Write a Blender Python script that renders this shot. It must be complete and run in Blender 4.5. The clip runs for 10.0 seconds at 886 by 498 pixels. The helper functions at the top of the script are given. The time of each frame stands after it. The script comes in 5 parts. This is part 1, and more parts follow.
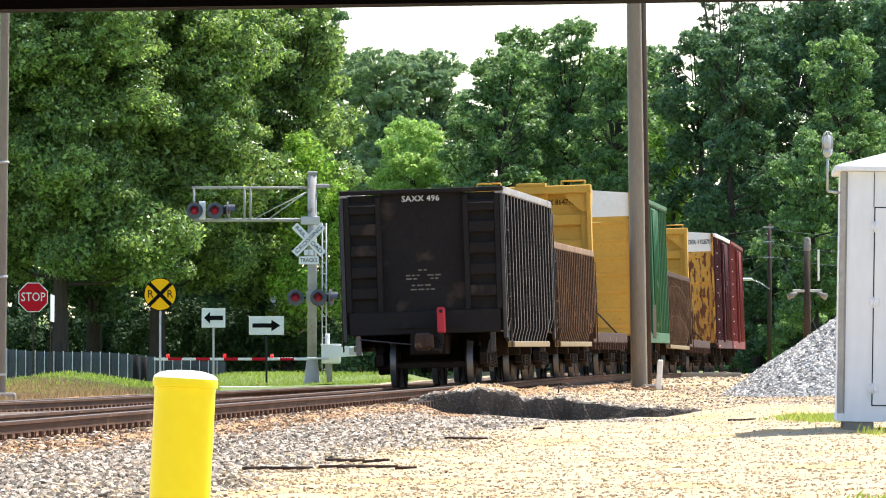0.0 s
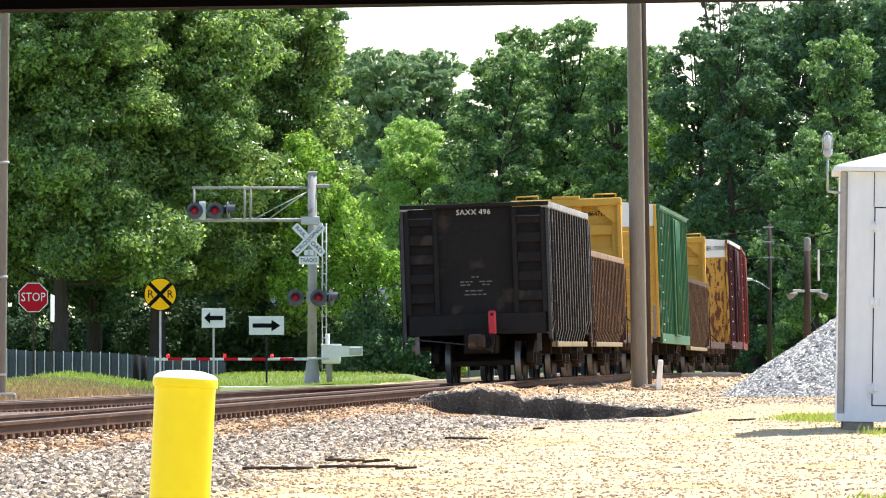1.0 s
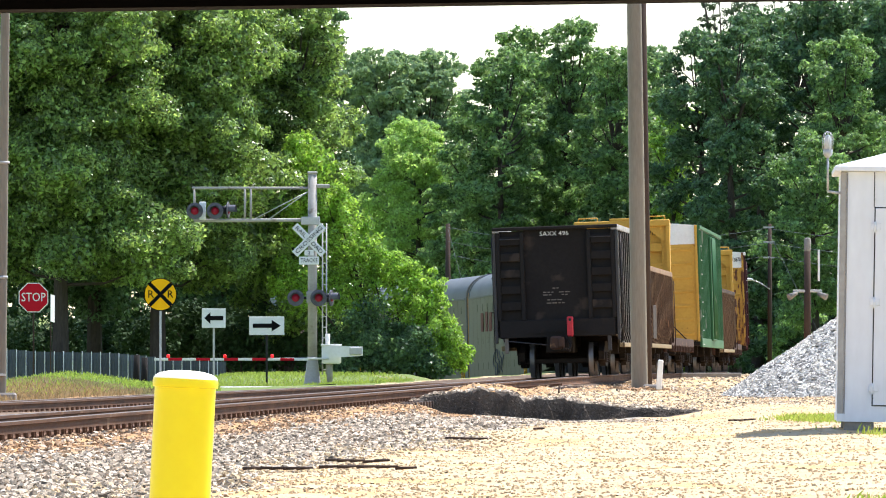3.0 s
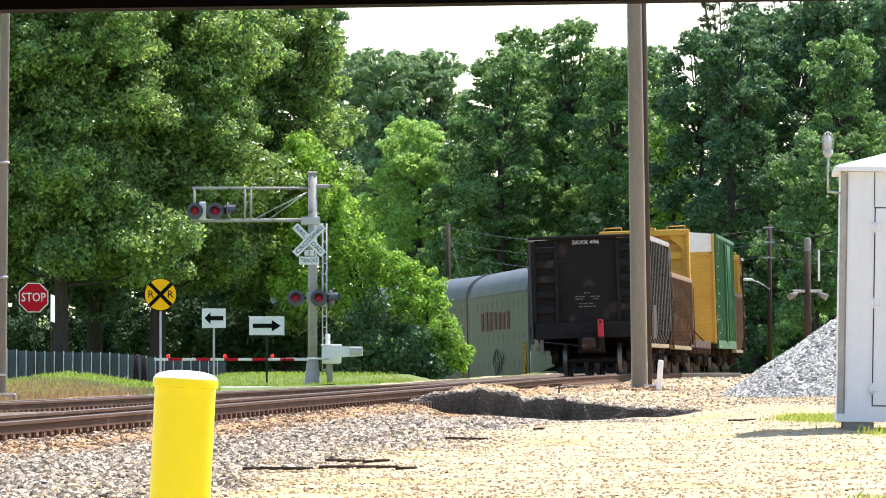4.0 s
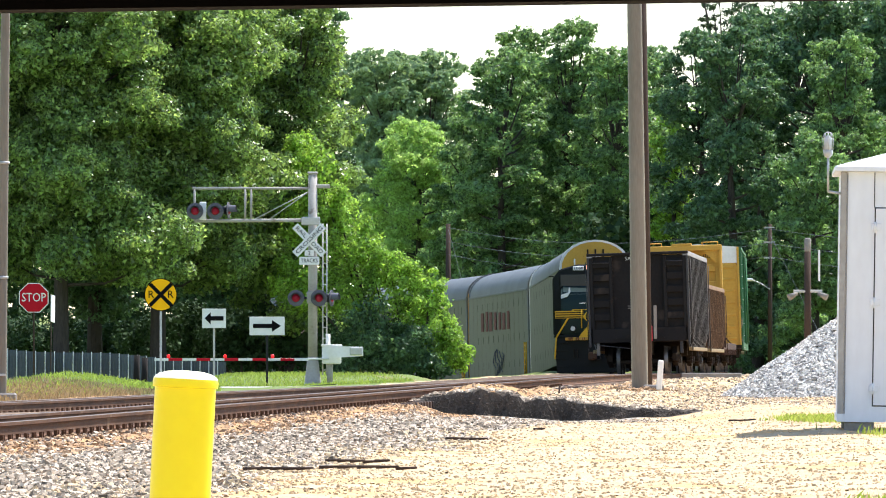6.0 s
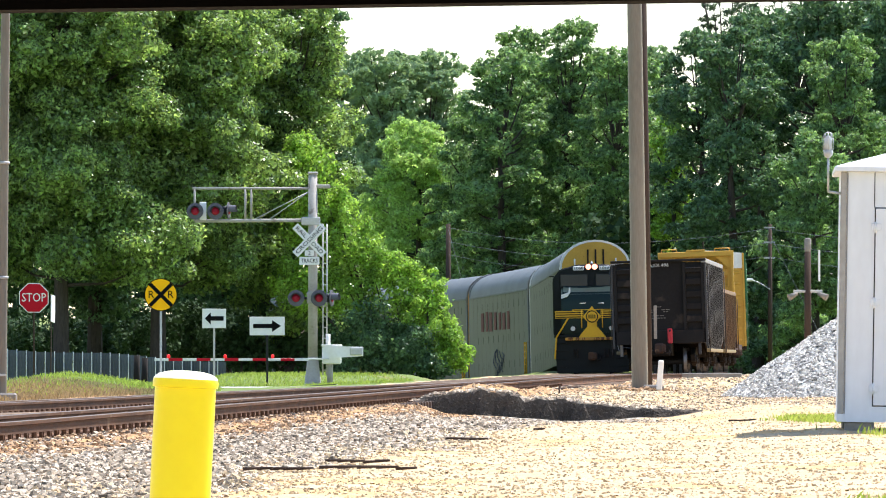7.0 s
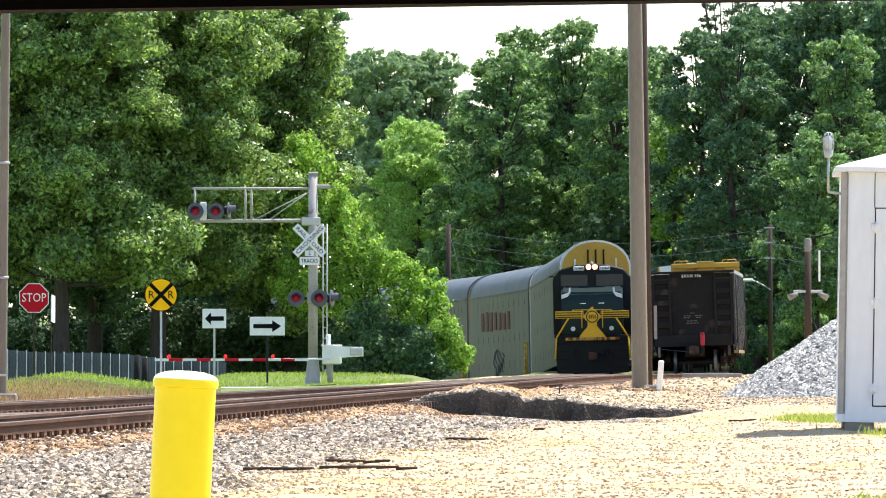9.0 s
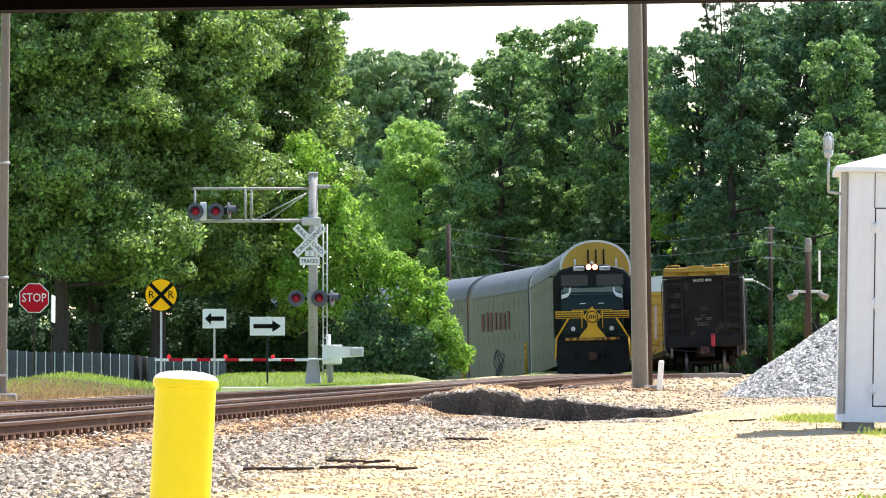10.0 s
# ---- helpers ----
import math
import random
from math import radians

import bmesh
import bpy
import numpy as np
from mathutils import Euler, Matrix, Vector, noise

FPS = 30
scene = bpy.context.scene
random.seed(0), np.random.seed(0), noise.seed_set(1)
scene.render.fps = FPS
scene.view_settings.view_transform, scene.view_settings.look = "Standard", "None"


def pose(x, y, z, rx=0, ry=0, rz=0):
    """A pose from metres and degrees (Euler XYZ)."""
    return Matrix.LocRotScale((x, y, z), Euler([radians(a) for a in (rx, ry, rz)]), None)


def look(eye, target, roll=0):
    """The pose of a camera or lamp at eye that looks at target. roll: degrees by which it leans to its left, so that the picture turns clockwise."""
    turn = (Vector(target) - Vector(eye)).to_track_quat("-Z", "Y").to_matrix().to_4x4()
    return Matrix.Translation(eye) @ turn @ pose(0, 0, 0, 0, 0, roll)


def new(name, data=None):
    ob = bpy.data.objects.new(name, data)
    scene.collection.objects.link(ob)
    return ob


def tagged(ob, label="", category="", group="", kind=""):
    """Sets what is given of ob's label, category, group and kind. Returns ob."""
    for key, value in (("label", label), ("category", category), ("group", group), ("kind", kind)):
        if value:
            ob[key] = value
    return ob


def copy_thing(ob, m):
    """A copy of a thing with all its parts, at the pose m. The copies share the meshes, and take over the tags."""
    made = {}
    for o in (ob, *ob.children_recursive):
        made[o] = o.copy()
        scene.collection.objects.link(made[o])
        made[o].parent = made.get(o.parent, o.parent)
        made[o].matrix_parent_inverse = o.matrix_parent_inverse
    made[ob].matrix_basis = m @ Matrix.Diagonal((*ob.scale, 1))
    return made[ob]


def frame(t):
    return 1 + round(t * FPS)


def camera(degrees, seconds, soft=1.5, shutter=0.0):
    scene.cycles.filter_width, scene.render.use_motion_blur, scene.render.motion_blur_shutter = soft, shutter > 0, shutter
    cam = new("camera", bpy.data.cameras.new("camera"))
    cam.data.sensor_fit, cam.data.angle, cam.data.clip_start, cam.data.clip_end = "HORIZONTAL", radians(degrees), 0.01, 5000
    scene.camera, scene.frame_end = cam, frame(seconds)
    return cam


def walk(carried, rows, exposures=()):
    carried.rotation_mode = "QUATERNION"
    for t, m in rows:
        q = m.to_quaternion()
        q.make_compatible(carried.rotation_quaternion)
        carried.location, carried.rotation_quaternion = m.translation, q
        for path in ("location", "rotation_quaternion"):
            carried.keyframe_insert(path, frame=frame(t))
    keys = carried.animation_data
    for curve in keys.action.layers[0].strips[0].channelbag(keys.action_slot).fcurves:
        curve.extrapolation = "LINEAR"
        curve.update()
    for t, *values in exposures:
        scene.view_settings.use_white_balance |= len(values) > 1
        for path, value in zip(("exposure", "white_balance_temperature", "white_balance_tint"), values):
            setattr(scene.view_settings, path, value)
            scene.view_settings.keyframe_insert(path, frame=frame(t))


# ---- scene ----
from itertools import product

# ---- camera: a long lens on a tripod, eye 1.5 m over datum, looking along +Y ----
EYE_Z = 1.5
cam = camera(6.80, 10.0, 1.05)
walk(cam, [(0.0, look((0, 0, EYE_Z), (0.0, 1000, EYE_Z + 13.56))),
           (10.0, look((0.002, 0, EYE_Z), (-0.13, 1000, EYE_Z + 13.66)))],
     [(0.0, 0.90, 6150, 15), (10.0, 0.93, 6150, 15)])

# ---- sky and sun: high early-summer sun, over the far right ----
SUN_ELEV, SUN_AZ = radians(61), radians(44)      # azimuth from +Y towards +X
world = bpy.data.worlds.new("world")
scene.world = world
world.use_nodes = True
wn = world.node_tree
sky = wn.nodes.new("ShaderNodeTexSky")
sky.sky_type, sky.sun_disc = "NISHITA", False
sky.sun_elevation, sky.sun_rotation = SUN_ELEV, SUN_AZ
sky.air_density, sky.dust_density = 1.2, 0.25
wn.nodes["Background"].inputs[1].default_value = 0.135
wn.links.new(sky.outputs[0], wn.nodes["Background"].inputs[0])
sun = new("sun", bpy.data.lights.new("sun", "SUN"))
sun.data.energy, sun.data.angle, sun.data.color = 5.0, radians(0.6), (1.0, 0.95, 0.86)
sun.matrix_world = look((60, 60, 150), Vector((60, 60, 150)) - Vector((math.cos(SUN_ELEV) * math.sin(SUN_AZ), math.cos(SUN_ELEV) * math.cos(SUN_AZ), math.sin(SUN_ELEV))))


# ---- materials ----
def mat(name, col, col2=None, rough=0.7, metal=0.0, scale=4.0, fine=40.0, bump=0.15, mix=0.5, extra=None, extra_at=0.62, extra_scale=1.5, island=0.0, stretch=(1, 1, 1), translucent=0.0, spec=0.22, bump_dist=0.02, obj_random=0.0):
    """Two-scale mottled surface; extra is a third colour in blotches (rust, dirt, wear)."""
    m = bpy.data.materials.new(name)
    m.use_nodes = True
    n, l = m.node_tree.nodes, m.node_tree.links
    b = n["Principled BSDF"]
    b.inputs["Roughness"].default_value, b.inputs["Metallic"].default_value = rough, metal
    b.inputs["Specular IOR Level"].default_value = spec
    tc, mp = n.new("ShaderNodeTexCoord"), n.new("ShaderNodeMapping")
    mp.inputs["Scale"].default_value = stretch
    l.new(tc.outputs["Object"], mp.inputs[0])

    def tex(s, d=4.0):
        t = n.new("ShaderNodeTexNoise")
        t.inputs["Scale"].default_value, t.inputs["Detail"].default_value = s, d
        l.new(mp.outputs[0], t.inputs["Vector"])
        return t.outputs["Fac"]

    def ramp(src, lo, hi):
        r = n.new("ShaderNodeMapRange")
        r.inputs["From Min"].default_value, r.inputs["From Max"].default_value = lo, hi
        l.new(src, r.inputs["Value"])
        return r.outputs[0]

    def blend(fac, a, c):
        x = n.new("ShaderNodeMix")
        x.data_type = "RGBA"
        l.new(fac, x.inputs[0]) if not isinstance(fac, float) else None
        for k, v in ((6, a), (7, c)):
            if isinstance(v, tuple):
                x.inputs[k].default_value = (*v, 1)
            else:
                l.new(v, x.inputs[k])
        return x.outputs[2]

    col2 = col2 or tuple(c * 0.7 for c in col)
    big, small = tex(scale), tex(fine, 6.0)
    fac = n.new("ShaderNodeMath")
    fac.operation = "ADD"
    l.new(ramp(big, 0.35, 0.65), fac.inputs[0])
    l.new(ramp(small, 0.3, 0.7), fac.inputs[1])
    half = n.new("ShaderNodeMath")
    half.operation, half.inputs[1].default_value = "MULTIPLY", mix
    l.new(fac.outputs[0], half.inputs[0])
    c = blend(half.outputs[0], col, col2)
    if extra:
        c = blend(ramp(tex(extra_scale, 8.0), extra_at, extra_at + 0.06), c, extra)
    if island or obj_random:
        v = n.new("ShaderNodeMapRange")
        v.inputs["To Min"].default_value, v.inputs["To Max"].default_value = 1 - max(island, obj_random), 1 + max(island, obj_random)
        if island:
            l.new(n.new("ShaderNodeNewGeometry").outputs["Random Per Island"], v.inputs["Value"])
        else:
            l.new(n.new("ShaderNodeObjectInfo").outputs["Random"], v.inputs["Value"])
        hv = n.new("ShaderNodeHueSaturation")
        l.new(v.outputs[0], hv.inputs["Value"])
        l.new(c, hv.inputs["Color"])
        c = hv.outputs[0]
    l.new(c, b.inputs["Base Color"])
    if bump:
        bp = n.new("ShaderNodeBump")
        bp.inputs["Strength"].default_value, bp.inputs["Distance"].default_value = bump, bump_dist
        l.new(small, bp.inputs["Height"])
        l.new(bp.outputs[0], b.inputs["Normal"])
    if translucent:
        t, s = n.new("ShaderNodeBsdfTranslucent"), n.new("ShaderNodeMixShader")
        s.inputs[0].default_value = translucent
        warm = n.new("ShaderNodeMix")
        warm.data_type, warm.blend_type, warm.inputs[0].default_value, warm.inputs[7].default_value = "RGBA", "MULTIPLY", 1.0, (1.45, 1.35, 0.95, 1)
        l.new(c, warm.inputs[6])
        l.new(warm.outputs[2], t.inputs[0])
        l.new(b.outputs[0], s.inputs[1])
        l.new(t.outputs[0], s.inputs[2])
        l.new(s.outputs[0], n["Material Output"].inputs[0])
    return m


def glow(name, col, strength):
    m = mat(name, col, col, 0.3, bump=0)
    b = m.node_tree.nodes["Principled BSDF"]
    b.inputs["Emission Color"].default_value, b.inputs["Emission Strength"].default_value = (*col, 1), strength
    return m


def glass(name, col=(0.008, 0.012, 0.014)):
    m = mat(name, col, col, 0.12, bump=0, spec=0.22)
    return m


BALLAST = mat("ballast_ground", (0.60, 0.45, 0.265), (0.42, 0.305, 0.17), 0.95, scale=0.5, fine=16, bump=0.9, bump_dist=0.04, extra=(0.56, 0.36, 0.155), extra_at=0.54, extra_scale=0.6)
BALLAST_GREY = mat("grey_ballast", (0.46, 0.40, 0.31), (0.27, 0.23, 0.18), 0.95, scale=0.7, fine=16, bump=0.9, bump_dist=0.04)
BALLAST_RUST = mat("rust_stained_ballast", (0.15, 0.10, 0.065), (0.08, 0.055, 0.036), 0.95, scale=0.9, fine=16, bump=0.9, bump_dist=0.04, extra=(0.24, 0.17, 0.11), extra_at=0.60, extra_scale=0.8)
ORANGE_SOIL = mat("orange_stained_soil", (0.50, 0.29, 0.12), (0.32, 0.19, 0.09), 0.95, scale=0.9, fine=16, bump=0.9, bump_dist=0.04)
# shade of the bank face put into a dark ballast colour
BANK_SHADE = mat("bank_shade_ballast", (0.135, 0.108, 0.082), (0.075, 0.060, 0.046), 0.95, scale=2.0, fine=18, bump=0.9, bump_dist=0.04, extra=(0.11, 0.09, 0.07), extra_at=0.60, extra_scale=3.0)
TAN_STONE = mat("tan_gravel", (0.73, 0.56, 0.345), (0.50, 0.355, 0.195), 0.9, scale=3, fine=30, bump=0.4, island=0.35)
STONE = mat("crushed_stone", (0.61, 0.495, 0.36), (0.30, 0.235, 0.165), 0.9, scale=3, fine=30, bump=0.4, island=0.75)
RUST_STONE = mat("rust_stained_stone", (0.52, 0.35, 0.20), (0.27, 0.165, 0.09), 0.9, scale=3, fine=30, bump=0.4, island=0.6)
PILE_STONE = mat("pale_crushed_stone", (0.70, 0.67, 0.60), (0.42, 0.395, 0.35), 0.9, scale=3, fine=30, bump=0.4, island=0.55)
GRASS = mat("mown_grass", (0.15, 0.20, 0.045), (0.10, 0.14, 0.03), 0.9, scale=0.6, fine=9, bump=0.6, extra=(0.26, 0.20, 0.09), extra_at=0.60, extra_scale=0.6)
BLADE = mat("grass_blade", (0.26, 0.38, 0.06), (0.36, 0.42, 0.11), 0.8, scale=2, fine=20, bump=0, island=0.35, translucent=0.35)
ASPHALT = mat("pale_road", (0.42, 0.41, 0.38), (0.33, 0.32, 0.30), 0.9, scale=0.8, fine=30, bump=0.3)
RAIL_SIDE = mat("rusty_rail", (0.17, 0.082, 0.038), (0.070, 0.036, 0.020), 0.85, scale=1.2, fine=30, bump=0.3, extra=(0.20, 0.115, 0.06))
RAIL_HEAD = mat("worn_rail_head", (0.17, 0.135, 0.11), (0.10, 0.08, 0.065), 0.7, 0.2, scale=1.5, fine=30, bump=0.05)
TIE = mat("creosoted_tie", (0.08, 0.055, 0.04), (0.045, 0.032, 0.026), 0.9, scale=3, fine=30, bump=0.5, obj_random=0.25)
BLACK_CAR = mat("black_car_paint", (0.012, 0.011, 0.011), (0.020, 0.017, 0.015), 0.6, scale=1.2, fine=18, bump=0.12, spec=0.12, extra=(0.024, 0.018, 0.014), extra_at=0.6, extra_scale=1.8)
BLACK_BROWNISH = mat("brownish_black_plate", (0.020, 0.0175, 0.016), (0.013, 0.011, 0.010), 0.75, scale=1.0, fine=14, bump=0.12, spec=0.12, extra=(0.045, 0.034, 0.026), extra_at=0.58, extra_scale=1.4)
# worn steel, lightened further to paint sun on rib edges and chords
FLANGE_LIT = mat("worn_sunlit_flange", (0.38, 0.37, 0.35), (0.20, 0.19, 0.18), 0.5, scale=1.5, fine=14, bump=0.08, extra=(0.10, 0.085, 0.075), extra_at=0.60, extra_scale=2.5)
FLANGE_RUST_LIT = mat("worn_rusty_sunlit_flange", (0.34, 0.23, 0.13), (0.17, 0.095, 0.055), 0.7, scale=1.5, fine=14, bump=0.08)
RIB_WORN = mat("scuffed_rib", (0.060, 0.058, 0.058), (0.03, 0.028, 0.028), 0.5, scale=3, fine=22, bump=0.1, extra=(0.10, 0.09, 0.085), extra_at=0.62, extra_scale=4)
SILL_TAN = mat("tan_sill_edge", (0.32, 0.26, 0.14), (0.20, 0.15, 0.08), 0.8, scale=3, fine=20, bump=0.2)
BROWN_CAR = mat("rusty_brown_car", (0.075, 0.040, 0.026), (0.040, 0.023, 0.017), 0.8, scale=1.5, fine=20, bump=0.25, extra=(0.25, 0.13, 0.06), extra_scale=2.5)
YELLOW_CAR = mat("faded_yellow_paint", (0.62, 0.36, 0.06), (0.52, 0.28, 0.045), 0.65, scale=1.0, fine=14, bump=0.12, extra=(0.30, 0.14, 0.04), extra_at=0.66, extra_scale=5.0)
RUST_YELLOW = mat("rusted_yellow_paint", (0.58, 0.33, 0.06), (0.40, 0.19, 0.04), 0.75, scale=1.2, fine=14, bump=0.2, extra=(0.13, 0.05, 0.024), extra_at=0.49, extra_scale=6.0, stretch=(1.4, 1.4, 0.35))
WHITE_CAR = mat("chalky_white_paint", (0.86, 0.85, 0.81), (0.74, 0.72, 0.67), 0.6, scale=1.5, fine=14, bump=0.08, extra=(0.38, 0.29, 0.2), extra_at=0.68, extra_scale=2.5)
GREEN_CAR = mat("green_car_paint", (0.045, 0.150, 0.060), (0.032, 0.105, 0.045), 0.6, scale=1.2, fine=14, bump=0.1, extra=(0.20, 0.24, 0.18), extra_at=0.64, extra_scale=3, stretch=(1, 1, 0.4))
MAROON_CAR = mat("maroon_car_paint", (0.070, 0.015, 0.018), (0.048, 0.013, 0.015), 0.65, scale=1.2, fine=14, bump=0.1, extra=(0.25, 0.12, 0.09), extra_at=0.63, extra_scale=3)
RED_CAR = mat("red_oxide_paint", (0.22, 0.035, 0.03), (0.15, 0.03, 0.026), 0.65, scale=1.2, fine=14, bump=0.1)
TRUCK = mat("grimy_truck_steel", (0.013, 0.011, 0.010), (0.030, 0.023, 0.018), 0.85, spec=0.15, scale=4, fine=30, bump=0.25)
WHEEL_FACE = mat("rusty_wheel_plate", (0.022, 0.017, 0.014), (0.015, 0.012, 0.011), 0.7, spec=0.2, scale=5, fine=40, bump=0.2)
WHEEL_TREAD = mat("polished_tread", (0.16, 0.16, 0.17), (0.10, 0.10, 0.10), 0.4, 0.6, bump=0.03)
LETTER = mat("white_lettering", (0.82, 0.82, 0.80), (0.7, 0.7, 0.68), 0.6, bump=0)
LETTER_DIM = mat("faded_lettering", (0.20, 0.18, 0.15), (0.14, 0.12, 0.10), 0.7, bump=0)
RED_PAINT = mat("red_paint", (0.55, 0.035, 0.045), (0.42, 0.03, 0.04), 0.45, bump=0.05)
GALV = mat("galvanised_steel", (0.52, 0.52, 0.50), (0.40, 0.40, 0.38), 0.5, 0.35, scale=2.0, fine=18, bump=0.1, extra=(0.33, 0.29, 0.24), extra_at=0.66)
ALUM = mat("silver_painted_steel", (0.42, 0.40, 0.36), (0.30, 0.28, 0.25), 0.6, scale=2, fine=18, bump=0.1, extra=(0.22, 0.18, 0.14), extra_at=0.62, extra_scale=3.0)
POLE = mat("weathered_grey_pole", (0.25, 0.21, 0.155), (0.16, 0.13, 0.095), 0.42, spec=0.35, scale=1.2, fine=16, bump=0.15, stretch=(2, 2, 0.3), extra=(0.20, 0.15, 0.11), extra_at=0.62)
WOOD_POLE = mat("dark_wooden_pole", (0.075, 0.05, 0.035), (0.045, 0.03, 0.024), 0.9, scale=2, fine=20, bump=0.5, stretch=(3, 3, 0.2))
STUB_TIMBER = mat("near_black_timber", (0.022, 0.017, 0.015), (0.012, 0.010, 0.009), 0.9, scale=3, fine=20, bump=0.5, stretch=(3, 3, 0.3))
SHED_WHITE = mat("white_painted_sheet", (0.78, 0.80, 0.82), (0.69, 0.70, 0.71), 0.5, scale=0.9, fine=12, bump=0.04, extra=(0.52, 0.47, 0.40), extra_at=0.70, extra_scale=1.6, stretch=(1, 1, 0.35))
CONCRETE = mat("weathered_concrete", (0.30, 0.275, 0.24), (0.19, 0.175, 0.155), 0.9, scale=2, fine=20, bump=0.4)
YELLOW_BOLLARD = mat("safety_yellow_sleeve", (0.95, 0.77, 0.006), (0.92, 0.72, 0.006), 0.32, scale=1.5, fine=25, bump=0.03)
# pale yellow that paints the overbright highlight on the bollard top
CAP_HIGHLIGHT = mat("sleeve_top_highlight", (0.96, 0.92, 0.62), (0.94, 0.88, 0.5), 0.4, scale=5, fine=25, bump=0.03)
SIGN_WHITE = mat("sign_white", (0.82, 0.82, 0.80), (0.70, 0.70, 0.66), 0.45, bump=0.02, spec=0.04)
SIGN_BLACK = mat("sign_black", (0.005, 0.005, 0.005), (0.008, 0.008, 0.008), 0.6, bump=0, spec=0.04)
SIGN_RED = mat("sign_red", (0.50, 0.012, 0.025), (0.44, 0.012, 0.022), 0.45, bump=0.02, spec=0.04)
SIGN_YELLOW = mat("sign_amber", (0.95, 0.50, 0.004), (0.90, 0.45, 0.004), 0.45, bump=0.02, spec=0.04)
LAMP_BLACK = mat("signal_black", (0.010, 0.010, 0.012), (0.018, 0.018, 0.02), 0.5, bump=0.05)
LAMP_GREY = mat("signal_grey", (0.13, 0.13, 0.15), (0.08, 0.08, 0.09), 0.5, bump=0.05)
LAMP_RED = glow("red_signal_lens", (0.30, 0.012, 0.035), 0.04)
TIP_RED = glow("red_gate_lamp", (0.8, 0.02, 0.02), 0.4)
HEADLIGHT = glow("lit_headlight", (1.0, 0.36, 0.20), 1.9)
FENCE = mat("corrugated_fence", (0.10, 0.112, 0.125), (0.065, 0.074, 0.083), 0.7, 0.1, scale=1.2, fine=12, bump=0.1, obj_random=0.25)
STRAW = mat("dry_straw_grass", (0.40, 0.31, 0.19), (0.27, 0.21, 0.11), 0.9, scale=2, fine=20, bump=0, island=0.4, translucent=0.2)
BARK = mat("bark", (0.085, 0.068, 0.054), (0.045, 0.037, 0.03), 0.95, scale=3, fine=12, bump=0.6, stretch=(2, 2, 0.4))
LEAF_MID = mat("leaf_mid", (0.280, 0.400, 0.118), (0.155, 0.250, 0.080), 0.34, scale=0.35, fine=6, bump=0, island=0.75, translucent=0.47, spec=0.50)
LEAF_LIGHT = mat("leaf_light", (0.300, 0.470, 0.080), (0.180, 0.320, 0.060), 0.45, scale=0.35, fine=6, bump=0, island=0.55, translucent=0.52, spec=0.25)
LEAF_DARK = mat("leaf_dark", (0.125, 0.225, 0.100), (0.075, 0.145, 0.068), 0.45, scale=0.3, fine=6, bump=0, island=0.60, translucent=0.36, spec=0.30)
# leaf colour darkened to stand for foliage in shade
LEAF_SHADED = mat("shaded_leaf", (0.050, 0.092, 0.036), (0.036, 0.070, 0.028), 0.7, scale=0.3, fine=6, bump=0, island=0.40, translucent=0.10, spec=0.1)
LEAF_COOL = mat("leaf_cool", (0.215, 0.350, 0.130), (0.120, 0.210, 0.090), 0.45, scale=0.35, fine=6, bump=0, island=0.60, translucent=0.50, spec=0.30)
LEAF_PALE = mat("leaf_pale", (0.36, 0.52, 0.18), (0.28, 0.43, 0.14), 0.6, scale=0.3, fine=5, bump=0, island=0.35, translucent=0.58, spec=0.2)
# greyed and lightened: distance haze is part of this colour
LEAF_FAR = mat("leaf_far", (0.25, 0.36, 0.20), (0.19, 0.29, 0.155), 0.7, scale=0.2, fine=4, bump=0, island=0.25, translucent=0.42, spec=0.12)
NEEDLE = mat("pine_needle", (0.050, 0.085, 0.032), (0.034, 0.062, 0.026), 0.6, scale=0.5, fine=6, bump=0, island=0.35, translucent=0.2, spec=0.3)
AUTO_SIDE = mat("grey_green_rack_panel", (0.132, 0.134, 0.094), (0.104, 0.106, 0.074), 0.6, spec=0.25, scale=0.5, fine=9, bump=0.06, extra=(0.12, 0.12, 0.08), extra_at=0.64, extra_scale=1.2, obj_random=0.06)
AUTO_SLOT = mat("dark_vent_slot", (0.07, 0.075, 0.055), (0.05, 0.055, 0.04), 0.8, bump=0)
AUTO_ROOF = mat("galvanised_rack_roof", (0.15, 0.165, 0.165), (0.11, 0.12, 0.12), 0.6, 0.1, scale=0.4, fine=9, bump=0.06)
SCRAWL = mat("blue_spray_paint", (0.03, 0.04, 0.10), (0.05, 0.06, 0.10), 0.7, bump=0)
AUTO_RED = mat("faded_red_lettering", (0.14, 0.035, 0.03), (0.11, 0.03, 0.025), 0.7, bump=0)
LOCO_BLACK = mat("loco_black", (0.006, 0.008, 0.008), (0.010, 0.012, 0.012), 0.5, spec=0.15, scale=1.0, fine=14, bump=0.04)
LOCO_GREEN = mat("loco_dark_green", (0.006, 0.024, 0.020), (0.007, 0.019, 0.017), 0.4, spec=0.2, scale=1.0, fine=14, bump=0.03)
LOCO_YELLOW = mat("loco_yellow", (0.80, 0.45, 0.02), (0.70, 0.38, 0.02), 0.4, scale=1.0, fine=14, bump=0.04)
LOCO_SILVER = mat("loco_white_stripe", (0.78, 0.78, 0.76), (0.66, 0.66, 0.64), 0.4, bump=0.02)
GLASS = glass("dark_glass", (0.02, 0.03, 0.035))
CLEAR = glass("lamp_glass", (0.55, 0.57, 0.56))
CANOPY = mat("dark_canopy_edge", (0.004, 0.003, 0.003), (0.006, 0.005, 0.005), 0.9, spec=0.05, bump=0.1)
WIRE = mat("weathered_cable", (0.14, 0.15, 0.15), (0.10, 0.11, 0.11), 0.6, bump=0)


